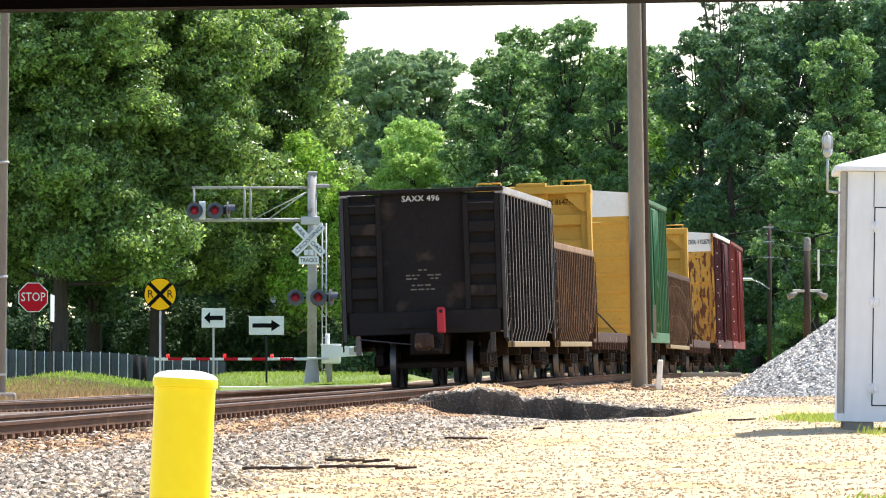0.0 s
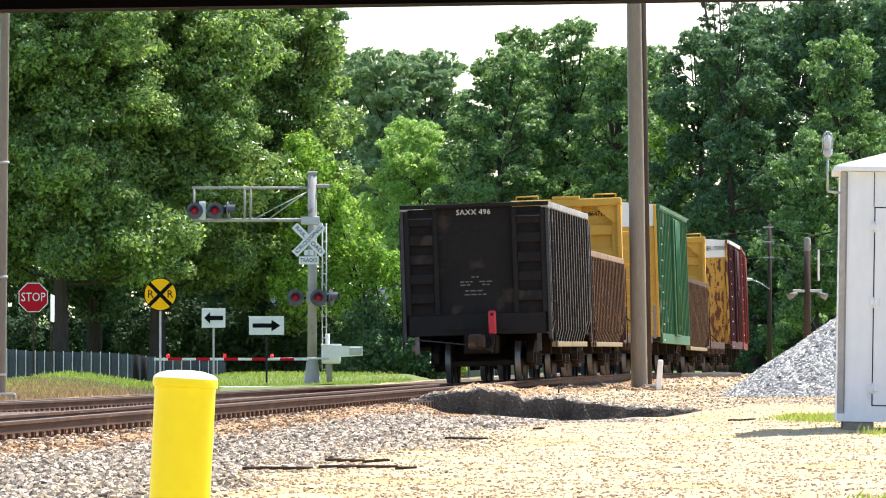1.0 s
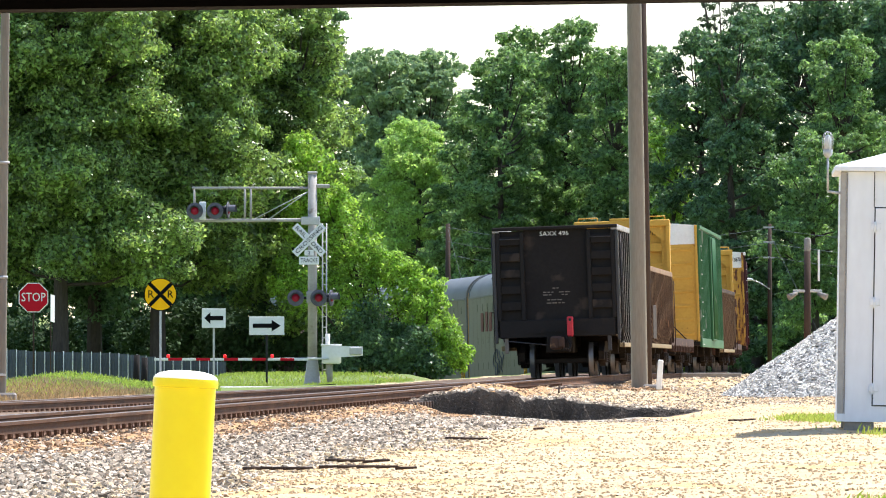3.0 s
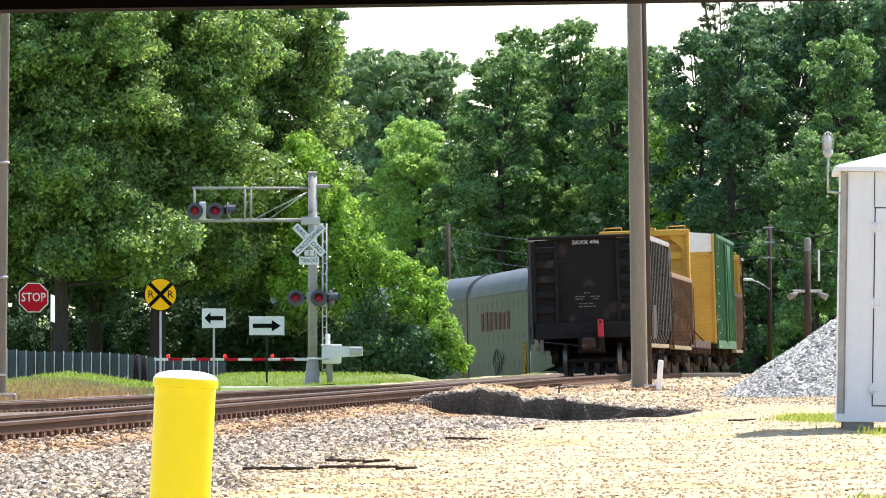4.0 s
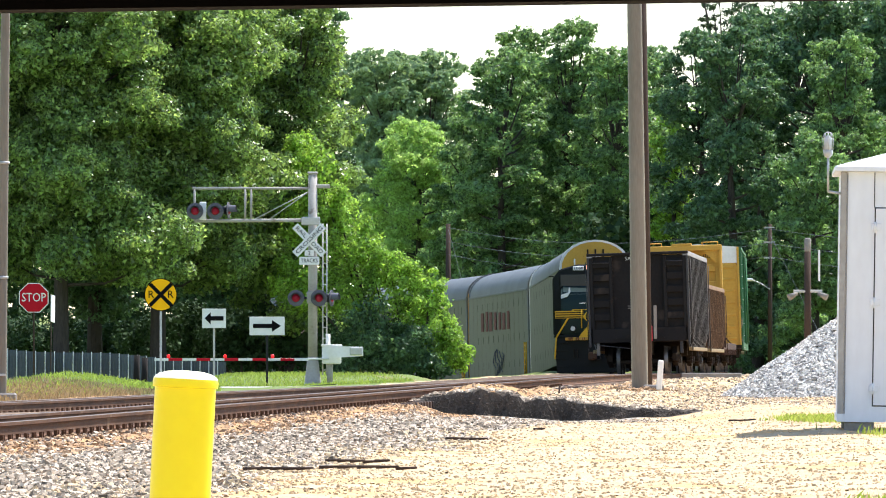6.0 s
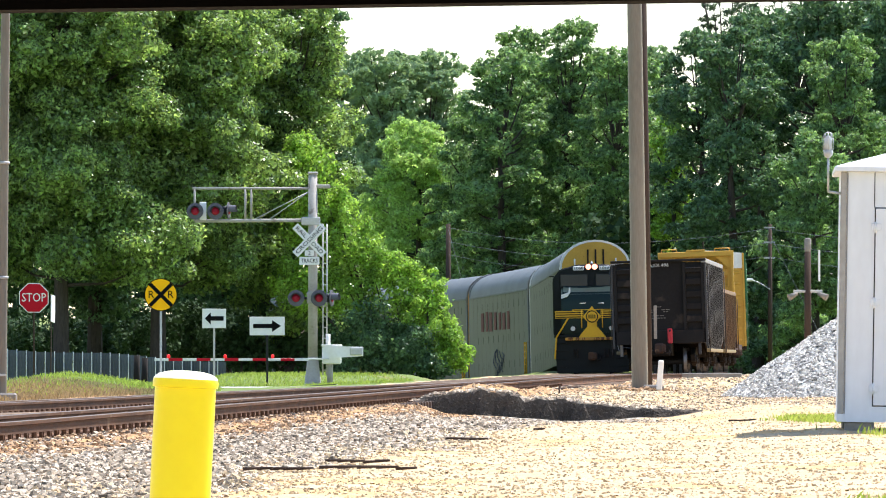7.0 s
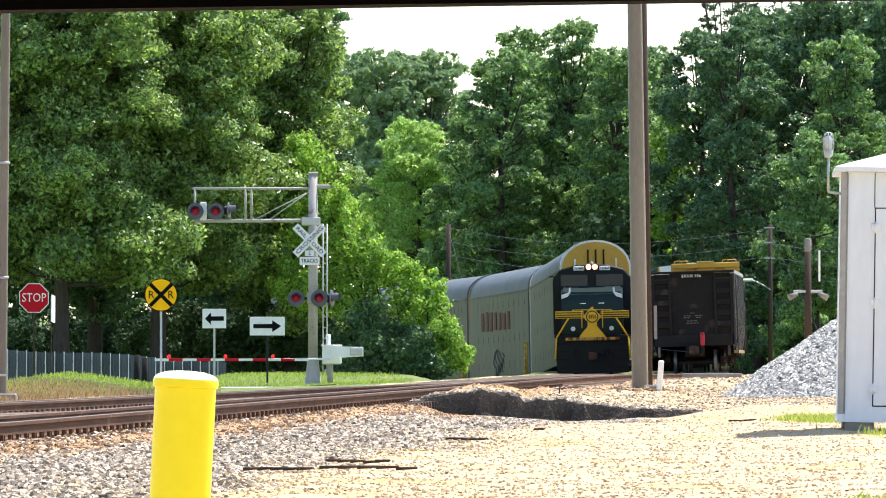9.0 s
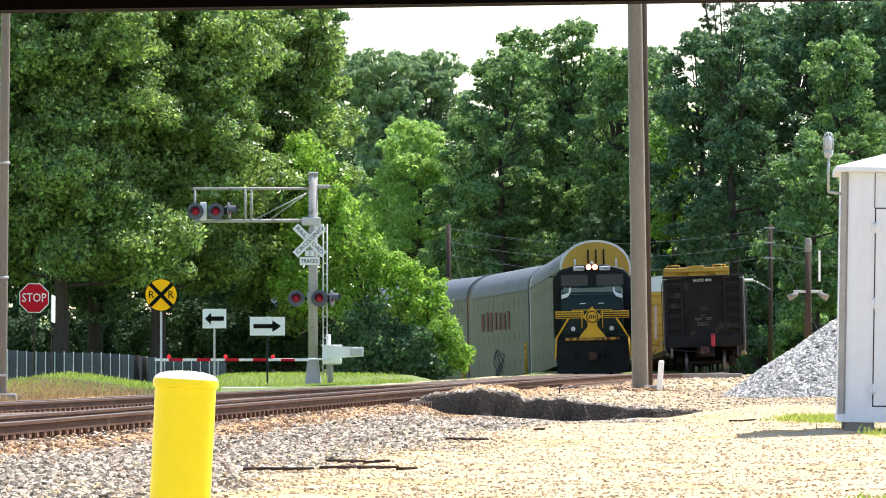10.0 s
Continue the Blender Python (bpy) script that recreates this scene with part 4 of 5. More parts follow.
    for y in (4.0, L - 4.0):
        bm = bmesh.new()
        for sg in (-1, 1):
            box(bm, sg * 1.05 - .07, sg * 1.05 + .07, -2.2, 2.2, .45, .85, bevel=.05)
            for k in (-1.7, 0, 1.7):
                tube(bm, (sg * .66, k, .53), (sg * .80, k, .53), .53, seg=20)
        part("truck", bm, TRUCK, car, at=Matrix.Translation((0, y, 0)))
    return car


def autorack(m, length, label, first):
    car = thing("autorack_car", m, label, "autorack car", "standing autorack cars")
    h, low, eave, top = 1.52, .75, 4.75, 5.98
    arc = [(h * math.cos(a), eave + (top - eave) * math.sin(a) ** .9) for a in [math.pi * k / 14 for k in range(15)]]
    part("frame", B(-h + .1, h - .1, .2, length - .2, low, 1.1), TRUCK, car)
    bm = bmesh.new()
    slab(bm, arc, length - .5, 1, start=.25)
    part("roof", bm, AUTO_ROOF, car, "dull galvanised arched roof", smooth=True)
    n = 14
    pitch = (length - .6) / n
    for sg in (-1, 1):
        pan = finish("side_panel", B(-.03, .03, 0, pitch - .03, low - .1, eave, bevel=.012), AUTO_SIDE)
        for k in range(n):
            y = .3 + pitch * k
            p = part("side_panel", pan, None, car, at=Matrix.Translation((sg * h, y, 0)))
        slot = finish("louvre", B(-.003, .003, -.06, .06, -.17, .17), AUTO_SLOT)
        for k in range(int((length - 1.5) / 1.9)):
            for z in (4.2, 2.6, 1.35):
                part("louvre", slot, None, car, at=Matrix.Translation((sg * (h + .032), 1.3 + 1.9 * k, z)))
        part("eave_rail", B(sg * (h + .01) - .05, sg * (h + .01) + .05, .25, length - .25, eave - .05, eave + .06, bevel=.01), AUTO_ROOF, car)
    for y, d in ((.0, 1), (length, -1)):
        bm = bmesh.new()
        ring = [(x * 1.02, z + .04) for x, z in arc] + [(-h * 1.02, low), (h * 1.02, low)]
        slab(bm, ring, .28, 1, start=y if d > 0 else y - .28)
        part("end_hoop", bm, LOCO_SILVER if first else AUTO_ROOF, car, "white end frame", smooth=True)
        bm = bmesh.new()
        slab(bm, [(x * .97, z - .05) for x, z in arc] + [(-h * .97, low + .1), (h * .97, low + .1)], .06, 1, start=y - .05 if d > 0 else y - .01)
        door = part("end_door", bm, YELLOW_CAR, car, "yellow folding end doors", smooth=True)
        for x in (-.9, -.32, .02, .36, .9):
            part("door_bar", B(x - .035, x + .035, y - .09 * d - .02, y - .09 * d + .02, low + .2, 5.6 if abs(x) < .5 else 5.2, bevel=.008), TRUCK if abs(x) < .5 else LOCO_SILVER, door)
    sets = []
    truck_parts(car, 2.4, sets)
    truck_parts(car, length - 2.4, sets)
    return car


def at_y(y):
    return min(range(len(LINE)), key=lambda i: abs(LINE[i][1] - y))


_s = at_y(302)
# swung about its tail and lifted off the rails to fit the camera's view
locomotive(pose(0, 0, .06) @ on_track(_s, 22, -GAP, LEVEL_SIDE, 1.0, 4.0) @ pose(0, 22, 0, 0, 0, -.85) @ pose(0, -22, 0))
_s += 23
for k, (ln, lab) in enumerate(((22.0, "grey-green autorack car with yellow end doors behind the locomotive"), (22.0, "grey-green autorack car with red lettered side"), (27.0, "grey-green autorack car far round the bend"), (27.0, "last grey-green autorack car hidden by bushes"))):
    rack = autorack(on_track(_s, ln, -GAP, LEVEL_SIDE, 1.0, 2.4), ln, lab, k == 0)
    bm = bmesh.new()
    for z in (.95, 1.25, 1.55, 1.85, 2.15):
        tube(bm, (-1.58, .7, z), (-1.58, 1.3, z), .03, seg=6)
    for y in (.7, 1.3):
        tube(bm, (-1.58, y, .8), (-1.58, y, 2.3), .03, seg=6)
    part("corner_ladder", bm, LOCO_YELLOW, rack, "yellow corner ladder")
    if k == 1:
        rng = random.Random(3)
        for j in range(7):
            y = 6.5 + 1.6 * j
            bm = bmesh.new()
            box(bm, -1.585, -1.57, y, y + rng.uniform(.75, 1.1), 2.95 + rng.uniform(0, .1), 3.9 + rng.uniform(-.1, .1))
            part("faded_letter_block", bm, AUTO_RED, rack, "faded red block of lettering")
        for j in range(5):
            y, bm = 9.0 + .75 * j, bmesh.new()
            pts = [Vector((-1.60, y + .5 * math.sin(k * 1.3 + j), .9 + .22 * k + .1 * math.cos(k * 2 + j))) for k in range(6)]
            for a, b in zip(pts, pts[1:]):
                tube(bm, a, b, .02, seg=6)
            part("paint_scrawl", bm, SCRAWL, rack, "faded dark blue spray-painted stroke")
    _s += ln + 1.0


# ---- the level crossing ----
def signal_lamp(parent, x, y, z, turn=0.0):
    """Round black target with hood and red lens."""
    a = pose(x, y, z, 0, 0, turn)
    bm = bmesh.new()
    tube(bm, (0, .02, 0), (0, .05, 0), .25, seg=24)
    lamp = part("signal_lamp", bm, LAMP_GREY, parent, "dark grey round flasher with red lens", at=a)
    bm = bmesh.new()
    tube(bm, (0, .05, 0), (0, .26, 0), .16, .10, seg=16)
    part("housing", bm, LAMP_BLACK, lamp)
    part("lens", lathe(bmesh.new(), [(.118, 0), (.118, .01), (.08, .035), (.02, .045)], 16), LAMP_RED, lamp, "lit red lens", at=pose(0, .02, 0, 90, 0, 0))
    bm = bmesh.new()
    seg = 12
    for k in range(seg):
        a0, a1 = math.pi * (-.1 + 1.2 * k / seg), math.pi * (-.1 + 1.2 * (k + 1) / seg)
        vs = [bm.verts.new((.15 * math.cos(t), yy, .15 * math.sin(t))) for t, yy in ((a0, .02), (a1, .02), (a1, -.20), (a0, -.20))]
        bm.faces.new(vs)
        vs = [bm.verts.new((.158 * math.cos(t), yy, .158 * math.sin(t))) for t, yy in ((a0, .02), (a0, -.20), (a1, -.20), (a1, .02))]
        bm.faces.new(vs)
    part("visor", bm, LAMP_GREY, lamp)
    return lamp


def crossing_signal(m):
    s = thing("crossing_signal", m, "silver railroad crossing mast with flashers, cantilever and lowered gate", "crossing signal")
    part("foot", lathe(bmesh.new(), [(.30, 0), (.30, .06), (.25, .1), (.16, .85), (.145, .9)], 12), ALUM, s, "flared cast foot")
    part("mast", T((0, 0, .85), (0, 0, 6.42), .145, .135, seg=20), ALUM, s)
    part("mast_cap", B(-.16, .16, -.16, .16, 6.38, 6.46, bevel=.03), ALUM, s)
    bm = bmesh.new()
    box(bm, -.05, .52, -.08, .12, 5.96, 6.08, bevel=.03)
    part("bell", bm, ALUM, s, "grey bell housing")
    bm = bmesh.new()
    tube(bm, (-.1, 0, 5.96), (-3.62, 0, 5.96), .04, seg=8)
    part("upper_arm", bm, ALUM, s)
    bm = bmesh.new()
    tube(bm, (-.1, 0, 5.00), (-3.55, 0, 4.98), .055, seg=10)
    part("lower_arm", bm, ALUM, s)
    part("arm_bracket", B(-.34, .22, -.17, .17, 4.85, 5.1, bevel=.02), GALV, s)
    for x, z0 in ((-3.55, 4.98), (-2.03, 4.95), (-1.85, 4.95)):
        part("arm_upright", T((x, 0, z0), (x, 0, 5.97), .035, seg=8), ALUM, s)
    for x, z in ((-1.75, 5.03), (-1.35, 5.0)):
        part("stay_cable", T((x, 0, z), (-.12, 0, 5.86), .014, seg=6), GALV, s)
    for x in (-3.53, -2.92):
        signal_lamp(s, x, -.25, 5.27)
    back = signal_lamp(s, -2.5, .1, 5.30, 80)
    part("lamp_bracket", B(-3.4, -3.2, -.1, .05, 5.0, 5.55, bevel=.02), LETTER, s)
    # crossbuck
    for ang, word in ((45, "CROSSING"), (-45, "RAIL  ROAD")):
        yy = -.225 if ang > 0 else -.20
        a = pose(-.10, yy, 4.40, 0, -ang, 0)
        b = part("crossbuck_board", B(-.61, .61, -.01, .01, -.115, .115, bevel=.004), SIGN_WHITE, s, "white crossbuck board with black letters", at=a)
        words("lettering", word, .17, SIGN_BLACK, b, pose(0, -.013, 0) @ FACE, width=1.08)
    part("count_plate", B(-.24, .04, -.2, -.18, 3.93, 4.10, bevel=.004), SIGN_WHITE, s)
    words("lettering", "2", .15, SIGN_BLACK, s, pose(-.10, -.203, 4.01) @ FACE)
    tp = part("tracks_plate", B(-.40, .20, -.2, -.18, 3.66, 3.90, bevel=.004), SIGN_WHITE, s, "white plate reading tracks")
    words("lettering", "TRACKS", .17, SIGN_BLACK, tp, pose(-.10, -.203, 3.78) @ FACE, width=.5)
    part("flasher_bar", T((-.6, -.08, 2.66), (.75, -.08, 2.66), .04, seg=8), LAMP_BLACK, s)
    part("flasher_box", B(-.18, .16, -.16, .16, 2.5, 2.86, bevel=.02), ALUM, s)
    for x in (-.50, .19):
        signal_lamp(s, x, -.26, 2.66)
    signal_lamp(s, .60, .0, 2.66, 75)
    bm = bmesh.new()
    for x in (.30, .42):
        tube(bm, (x, .1, .35), (x, .1, 4.9), .022, seg=6)
    for k in range(14):
        tube(bm, (.30, .1, .5 + .32 * k), (.42, .1, .5 + .32 * k), .014, seg=6)
    part("mast_ladder", bm, GALV, s, "narrow steel ladder")
    # gate machine, counterweight and arm
    part("gate_stand", T((.52, -.1, 0), (.52, -.1, .9), .09, seg=12), ALUM, s)
    mech = part("gate_machine", B(.28, .86, -.32, .12, .68, 1.25, bevel=.04), WHITE_CAR, s, "white gate machine housing")
    part("lid", B(.26, .88, -.34, .14, 1.22, 1.27, bevel=.01), WHITE_CAR, mech)
    bm = bmesh.new()
    slab(bm, [(.6, .86), (1.52, .92), (1.52, 1.20), (.6, 1.22)], .06, 1, start=-.44)
    part("counterweight", bm, WHITE_CAR, s, "white counterweight arm")
    part("weight_block", B(1.12, 1.48, -.5, -.36, .95, 1.18, bevel=.02), GALV, s)
    part("vent_pipe", T((.46, -.1, 1.25), (.46, -.1, 1.58), .07, seg=10), WHITE_CAR, s)
    x = -.12
    arm = part("gate_arm", T((.5, -.36, .84), (-4.55, -.36, .80), .03, seg=6), SIGN_WHITE, s, "lowered red and white striped gate arm")
    k = 0
    while x > -4.5:
        w = .42
        if k % 2:
            part("stripe", B(x - w, x, -.40, -.35, .775, .855, bevel=.005), SIGN_RED, arm)
        else:
            part("stripe", B(x - w, x, -.40, -.35, .777, .853, bevel=.005), SIGN_WHITE, arm)
        x -= w
        k += 1
    for x in (-1.2, -2.62, -4.32):
        part("gate_lamp", lathe(bmesh.new(), [(.035, .85), (.05, .88), (.05, .95), (.02, .97)], 12, centre=(x, -.36)), TIP_RED, arm, "small red gate lamp")
    return s


crossing_signal(pose(-3.93, 224, 0.415))


def sign_post(name, m, label, height, build, post=GALV, r=.03):
    s = thing(name, m, label, "road sign")
    part("post", B(-r, r, -r * .6, r * .6, -.4, height, bevel=.005), post, s)
    build(s)
    return s


def stop_face(s):
    pts = [(.38 / math.cos(math.pi / 8) * math.cos(math.pi / 8 + k * math.pi / 4), .38 / math.cos(math.pi / 8) * math.sin(math.pi / 8 + k * math.pi / 4)) for k in range(8)]
    pl = part("plate", slab(bmesh.new(), [(a, b + 2.35) for a, b in pts], .012, 1, start=-.045), SIGN_WHITE, s)
    part("red_face", slab(bmesh.new(), [(a * .94, b * .94 + 2.35) for a, b in pts], .006, 1, start=-.052), SIGN_RED, pl, "red octagon face")
    words("lettering", "STOP", .32, SIGN_WHITE, pl, pose(0, -.055, 2.35) @ FACE, width=.62)


def rr_face(s):
    pl = part("plate", T((0, -.03, 2.45), (0, -.045, 2.45), .457, seg=32), SIGN_BLACK, s)
    part("amber_face", T((0, -.045, 2.45), (0, -.05, 2.45), .435, seg=32), SIGN_YELLOW, pl, "amber yellow disc face")
    for a in (45, -45):
        part("cross_bar", box(bmesh.new(), -.43, .43, -.003, .003, -.052, .052), SIGN_BLACK, pl, at=pose(0, -.054 - .002 * (a > 0), 2.45, 0, a, 0))
    for x in (-.27, .27):
        words("lettering", "R", .30, SIGN_BLACK, pl, pose(x, -.054, 2.45) @ FACE)


def arrow_face(w, h, z, way):
    def build(s):
        pl = part("plate", B(-w / 2, w / 2, -.045, -.033, z - h / 2, z + h / 2, bevel=.004), SIGN_WHITE, s)
        k = h * .21
        x1 = way * w * .40
        bm = slab(bmesh.new(), [(-x1, z - k * .55), (x1 * .35, z - k * .55), (x1 * .35, z - k * 1.5), (x1, z), (x1 * .35, z + k * 1.5), (x1 * .35, z + k * .55), (-x1, z + k * .55)], .006, 1, start=-.052)
        part("arrow", bm, SIGN_BLACK, pl, "black arrow")
    return build


sign_post("stop_sign", pose(-10.55, 192, ground_z(-10.55, 192)), "red octagonal stop sign on a thin dark post", 2.0, stop_face, WOOD_POLE, .022)
tagged(sign_post("narrow_sign", pose(-10.17, 193, ground_z(-10.17, 193), 0, 3, 84), "white sign seen edge-on on a thin post", 2.4, lambda s: part("plate", B(-.3, .3, -.05, -.03, 1.75, 2.45), SIGN_WHITE, s), WOOD_POLE, .02))
sign_post("railroad_warning_sign", pose(-7.85, 207, 3.05 - 2.45), "round amber railroad warning sign on a steel post", 2.4, rr_face)
sign_post("arrow_sign", pose(-6.77, 220, .40), "white sign with black arrow on a steel post", 2.2, arrow_face(.70, .57, 2.05, -1))
sign_post("arrow_sign", pose(-5.23, 221, .40), "wide white sign with black arrow on a dark post", 2.0, arrow_face(1.04, .55, 1.83, 1), LAMP_BLACK)


# ---- fence, stub posts ----
def build_fence():
    f = thing("metal_fence", Matrix.Identity(4), "grey corrugated metal panel fence with pale seams", "fence")
    n = 26
    bm = bmesh.new()
    w = 7.9 / n
    pts = [(w * k / 6, .02 * (k % 2)) for k in range(7)]
    vs = [(bm.verts.new((a, b, -.5)), bm.verts.new((a, b, 1.3))) for a, b in pts]
    for a, b in zip(vs, vs[1:]):
        bm.faces.new((a[0], b[0], b[1], a[1]))
    geo = bmesh.ops.extrude_face_region(bm, geom=list(bm.faces))
    bmesh.ops.translate(bm, vec=(0, .012, 0), verts=[v for v in geo["geom"] if isinstance(v, bmesh.types.BMVert)])
    bmesh.ops.recalc_face_normals(bm, faces=bm.faces)
    panel = finish("panel", bm, FENCE)
    bm = bmesh.new()
    box(bm, -.014, .014, -.04, -.0, -.5, 1.34, bevel=.004)
    seam = finish("seam_post", bm, LETTER)
    for k in range(n):
        t = k / (n - 1)
        m = pose(-16.0 + 7.7 * t, 262 + 12 * t, .30 - .50 * t - .05 * math.sin(t * 9), 0, 0, 0)
        p = part("panel", panel, None, f, at=m)
        part("seam_post", seam, None, f, at=m)


build_fence()
for k, (x, y, hh) in enumerate(((-7.42, 180, .72), (-7.27, 181, .69))):
    bm = bmesh.new()
    tube(bm, (0, 0, -.3), (.02, 0, hh), .085, .075, seg=9)
    solo("stub_post", bm, STUB_TIMBER, "short dark timber stub post in the grass", "post", "stub posts", m=pose(x, y, ground_z(x, y)))


# ---- poles beside the track ----
def build_poles():
    p = thing("utility_pole", pose(4.21, 160, .84, 0, -.8, 0), "tall smooth grey pole standing in gravel by the track", "pole")
    bm = bmesh.new()
    rows = [(.178, -.4), (.175, .5), (.168, 4), (.155, 9), (.145, 13)]
    lathe(bm, rows, 28)
    part("shaft", bm, POLE, p, smooth=True)
    p = thing("wooden_pole", pose(4.50, 166, .78, 0, -.75, 0), "dark wooden pole behind the grey pole", "pole")
    part("shaft", lathe(bmesh.new(), [(.15, -.4), (.14, 5), (.125, 12.5)], 14), WOOD_POLE, p)
    part("marker_strip", B(.19, .26, -.20, -.16, .98, 1.72, bevel=.005), CONCRETE, p, "narrow weathered white marker board")
    bm = B(-.06, .06, -.04, .04, -.2, .44, bevel=.02)
    solo("marker_post", bm, WHITE_CAR, "short white plastic marker post", "post", m=pose(4.58, 158, .86, 0, 4, 0))
    bm = B(-.1, .32, -.3, .3, -.3, .0, bevel=.03)
    solo("concrete_pad", bm, CONCRETE, "low weathered concrete pad at the pole foot", "pad", m=pose(4.38, 159.4, .77))
    q = thing("steel_pole", pose(-7.84, 132, .75, 0, .7, 0), "slim grey steel pole beside the second track", "pole")
    part("shaft", lathe(bmesh.new(), [(.105, -.2), (.092, 3), (.075, 7.5)], 18), POLE, q, smooth=True)
    part("band", lathe(bmesh.new(), [(.112, 4.05), (.112, 4.1)], 14), GALV, q)
    part("band", lathe(bmesh.new(), [(.112, 2.02), (.112, 2.07)], 14), GALV, q)
    part("side_board", B(-.12, -.06, -.13, -.10, .5, 2.3), WHITE_CAR, q)
    part("step", B(-.2, .1, -.16, -.1, .30, .34), GALV, q)
    part("footing", B(-.3, .28, -.3, .3, -.4, .0, bevel=.03), CONCRETE, q)


build_poles()
solo("concrete_curb", B(0, 1.65, -.15, .15, -.4, .05, bevel=.02), CONCRETE, "low grey concrete curb beside the track", "curb", m=pose(6.58, 206, .83, 0, 0, -4))


# ---- bollard in the foreground ----
def build_bollard():
    b = thing("bollard", pose(-.936, 25.2, .05, 0, 2.8, 0), "bright yellow safety bollard with a highlight painted on its dome", "bollard")
    rows = [(.1015, -.2), (.1035, 1.325), (.110, 1.328), (.1115, 1.345), (.109, 1.356)]
    part("sleeve", lathe(bmesh.new(), rows, 40), YELLOW_BOLLARD, b, smooth=True)
    # upper dome carries the painted highlight
    rows = [(.109, 1.356), (.104, 1.364), (.09, 1.373), (.06, 1.381), (.02, 1.384)]
    part("cap", lathe(bmesh.new(), rows, 40), CAP_HIGHLIGHT, b, "domed cap with its bright highlight painted in", smooth=True)


build_bollard()


# ---- signal shed, its lamp, and the stone pile ----
def build_shed():
    s = thing("equipment_shed", pose(3.97, 75, .785, 0, .95, -2.3), "white painted sheet-metal equipment shed on concrete blocks", "shed")
    W, Dp, H = 2.6, 2.4, 2.515
    t = .05
    part("front_wall", B(0, W, 0, t, .08, H), SHED_WHITE, s)
    part("back_wall", B(0, W, Dp - t, Dp, .08, H), SHED_WHITE, s)
    for x in (0, W - t):
        part("side_wall", B(x, x + t, t, Dp - t, .08, H), SHED_WHITE, s)
    part("corner_trim", B(-.012, .05, -.012, .05, .08, H - .004, bevel=.004), ALUM, s, "grey corner trim")
    part("floor_frame", B(-.01, W + .01, -.01, Dp + .01, .0, .08), SHED_WHITE, s)
    part("eave", B(-.075, W + .075, -.075, Dp + .075, H + .003, H + .055, bevel=.006), SHED_WHITE, s, "white folded eave trim")
    bm = bmesh.new()
    low = [bm.verts.new(p) for p in ((-.065, -.065, H + .057), (W + .065, -.065, H + .057), (W + .065, Dp + .065, H + .057), (-.065, Dp + .065, H + .057))]
    top = [bm.verts.new((W / 2 - .1, Dp / 2, H + .42)), bm.verts.new((W / 2 + .1, Dp / 2, H + .42))]
    for f in ((low[0], low[1], top[1], top[0]), (low[1], low[2], top[1]), (low[2], low[3], top[0], top[1]), (low[3], low[0], top[0]), low[::-1]):
        bm.faces.new(f)
    part("roof", bm, SHED_WHITE, s, "white low hipped sheet roof")
    part("corner_seam", B(.055, .062, -.014, -.001, .08, H - .01), CONCRETE, s)
    part("panel_seam", B(.325, .333, -.004, .0, 2.16, H), LAMP_BLACK, s)
    d = part("door", B(.345, 1.30, -.018, -.002, .17, 2.15, bevel=.004), SHED_WHITE, s, "flush white door in a dark gap")
    part("door_gap", B(.333, 1.312, -.003, -.0005, .158, 2.162), LAMP_BLACK, s)
    for z in (.34, 1.205, 1.965):
        part("hinge", B(.30, .40, -.03, -.016, z - .035, z + .035, bevel=.004), SHED_WHITE, d)
        part("hinge_pin", T((.343, -.03, z - .06), (.343, -.03, z + .05), .012, seg=8), SHED_WHITE, d)
    for x in (.06, W - .35):
        for y in (.02, Dp - .45):
            part("block", B(x, x + .3, y, y + .4, -.25, .0, bevel=.01), CONCRETE, s)
    lamp = thing("caged_lamp", pose(3.87, 75.0, 3.52), "caged glass jar lamp on a bent conduit", "lamp")
    part("conduit", T((0, 0, -.42), (0, 0, -.05), .012, seg=8), GALV, lamp)
    part("elbow", T((0, 0, -.42), (.14, .02, -.44), .014, seg=8), GALV, lamp)
    part("base", lathe(bmesh.new(), [(.02, -.08), (.045, -.05), (.05, .0)], 14), GALV, lamp)
    part("glass_jar", lathe(bmesh.new(), [(.036, 0), (.036, .10), (.026, .135), (.01, .145)], 14), CLEAR, lamp, "clear glass jar")
    bm = bmesh.new()
    for k in range(8):
        a = math.pi * k / 4
        pts = [(.05, 0), (.052, .12), (.035, .165), (.008, .18)]
        for (r0, z0), (r1, z1) in zip(pts, pts[1:]):
            tube(bm, (r0 * math.cos(a), r0 * math.sin(a), z0), (r1 * math.cos(a), r1 * math.sin(a), z1), .004, seg=5)
    part("cage", bm, GALV, lamp)


build_shed()


def pile_z(x, y):
    cx, cy = 8.54, 147
    r = math.hypot((x - cx), (y - cy) * .8)
    return .60 + max(0, (2.13 - r * .67)) + .06 * noise.noise((x * 1.5, y * 1.5, 3)) - .25 * max(0, 1 - r / .9) ** 2


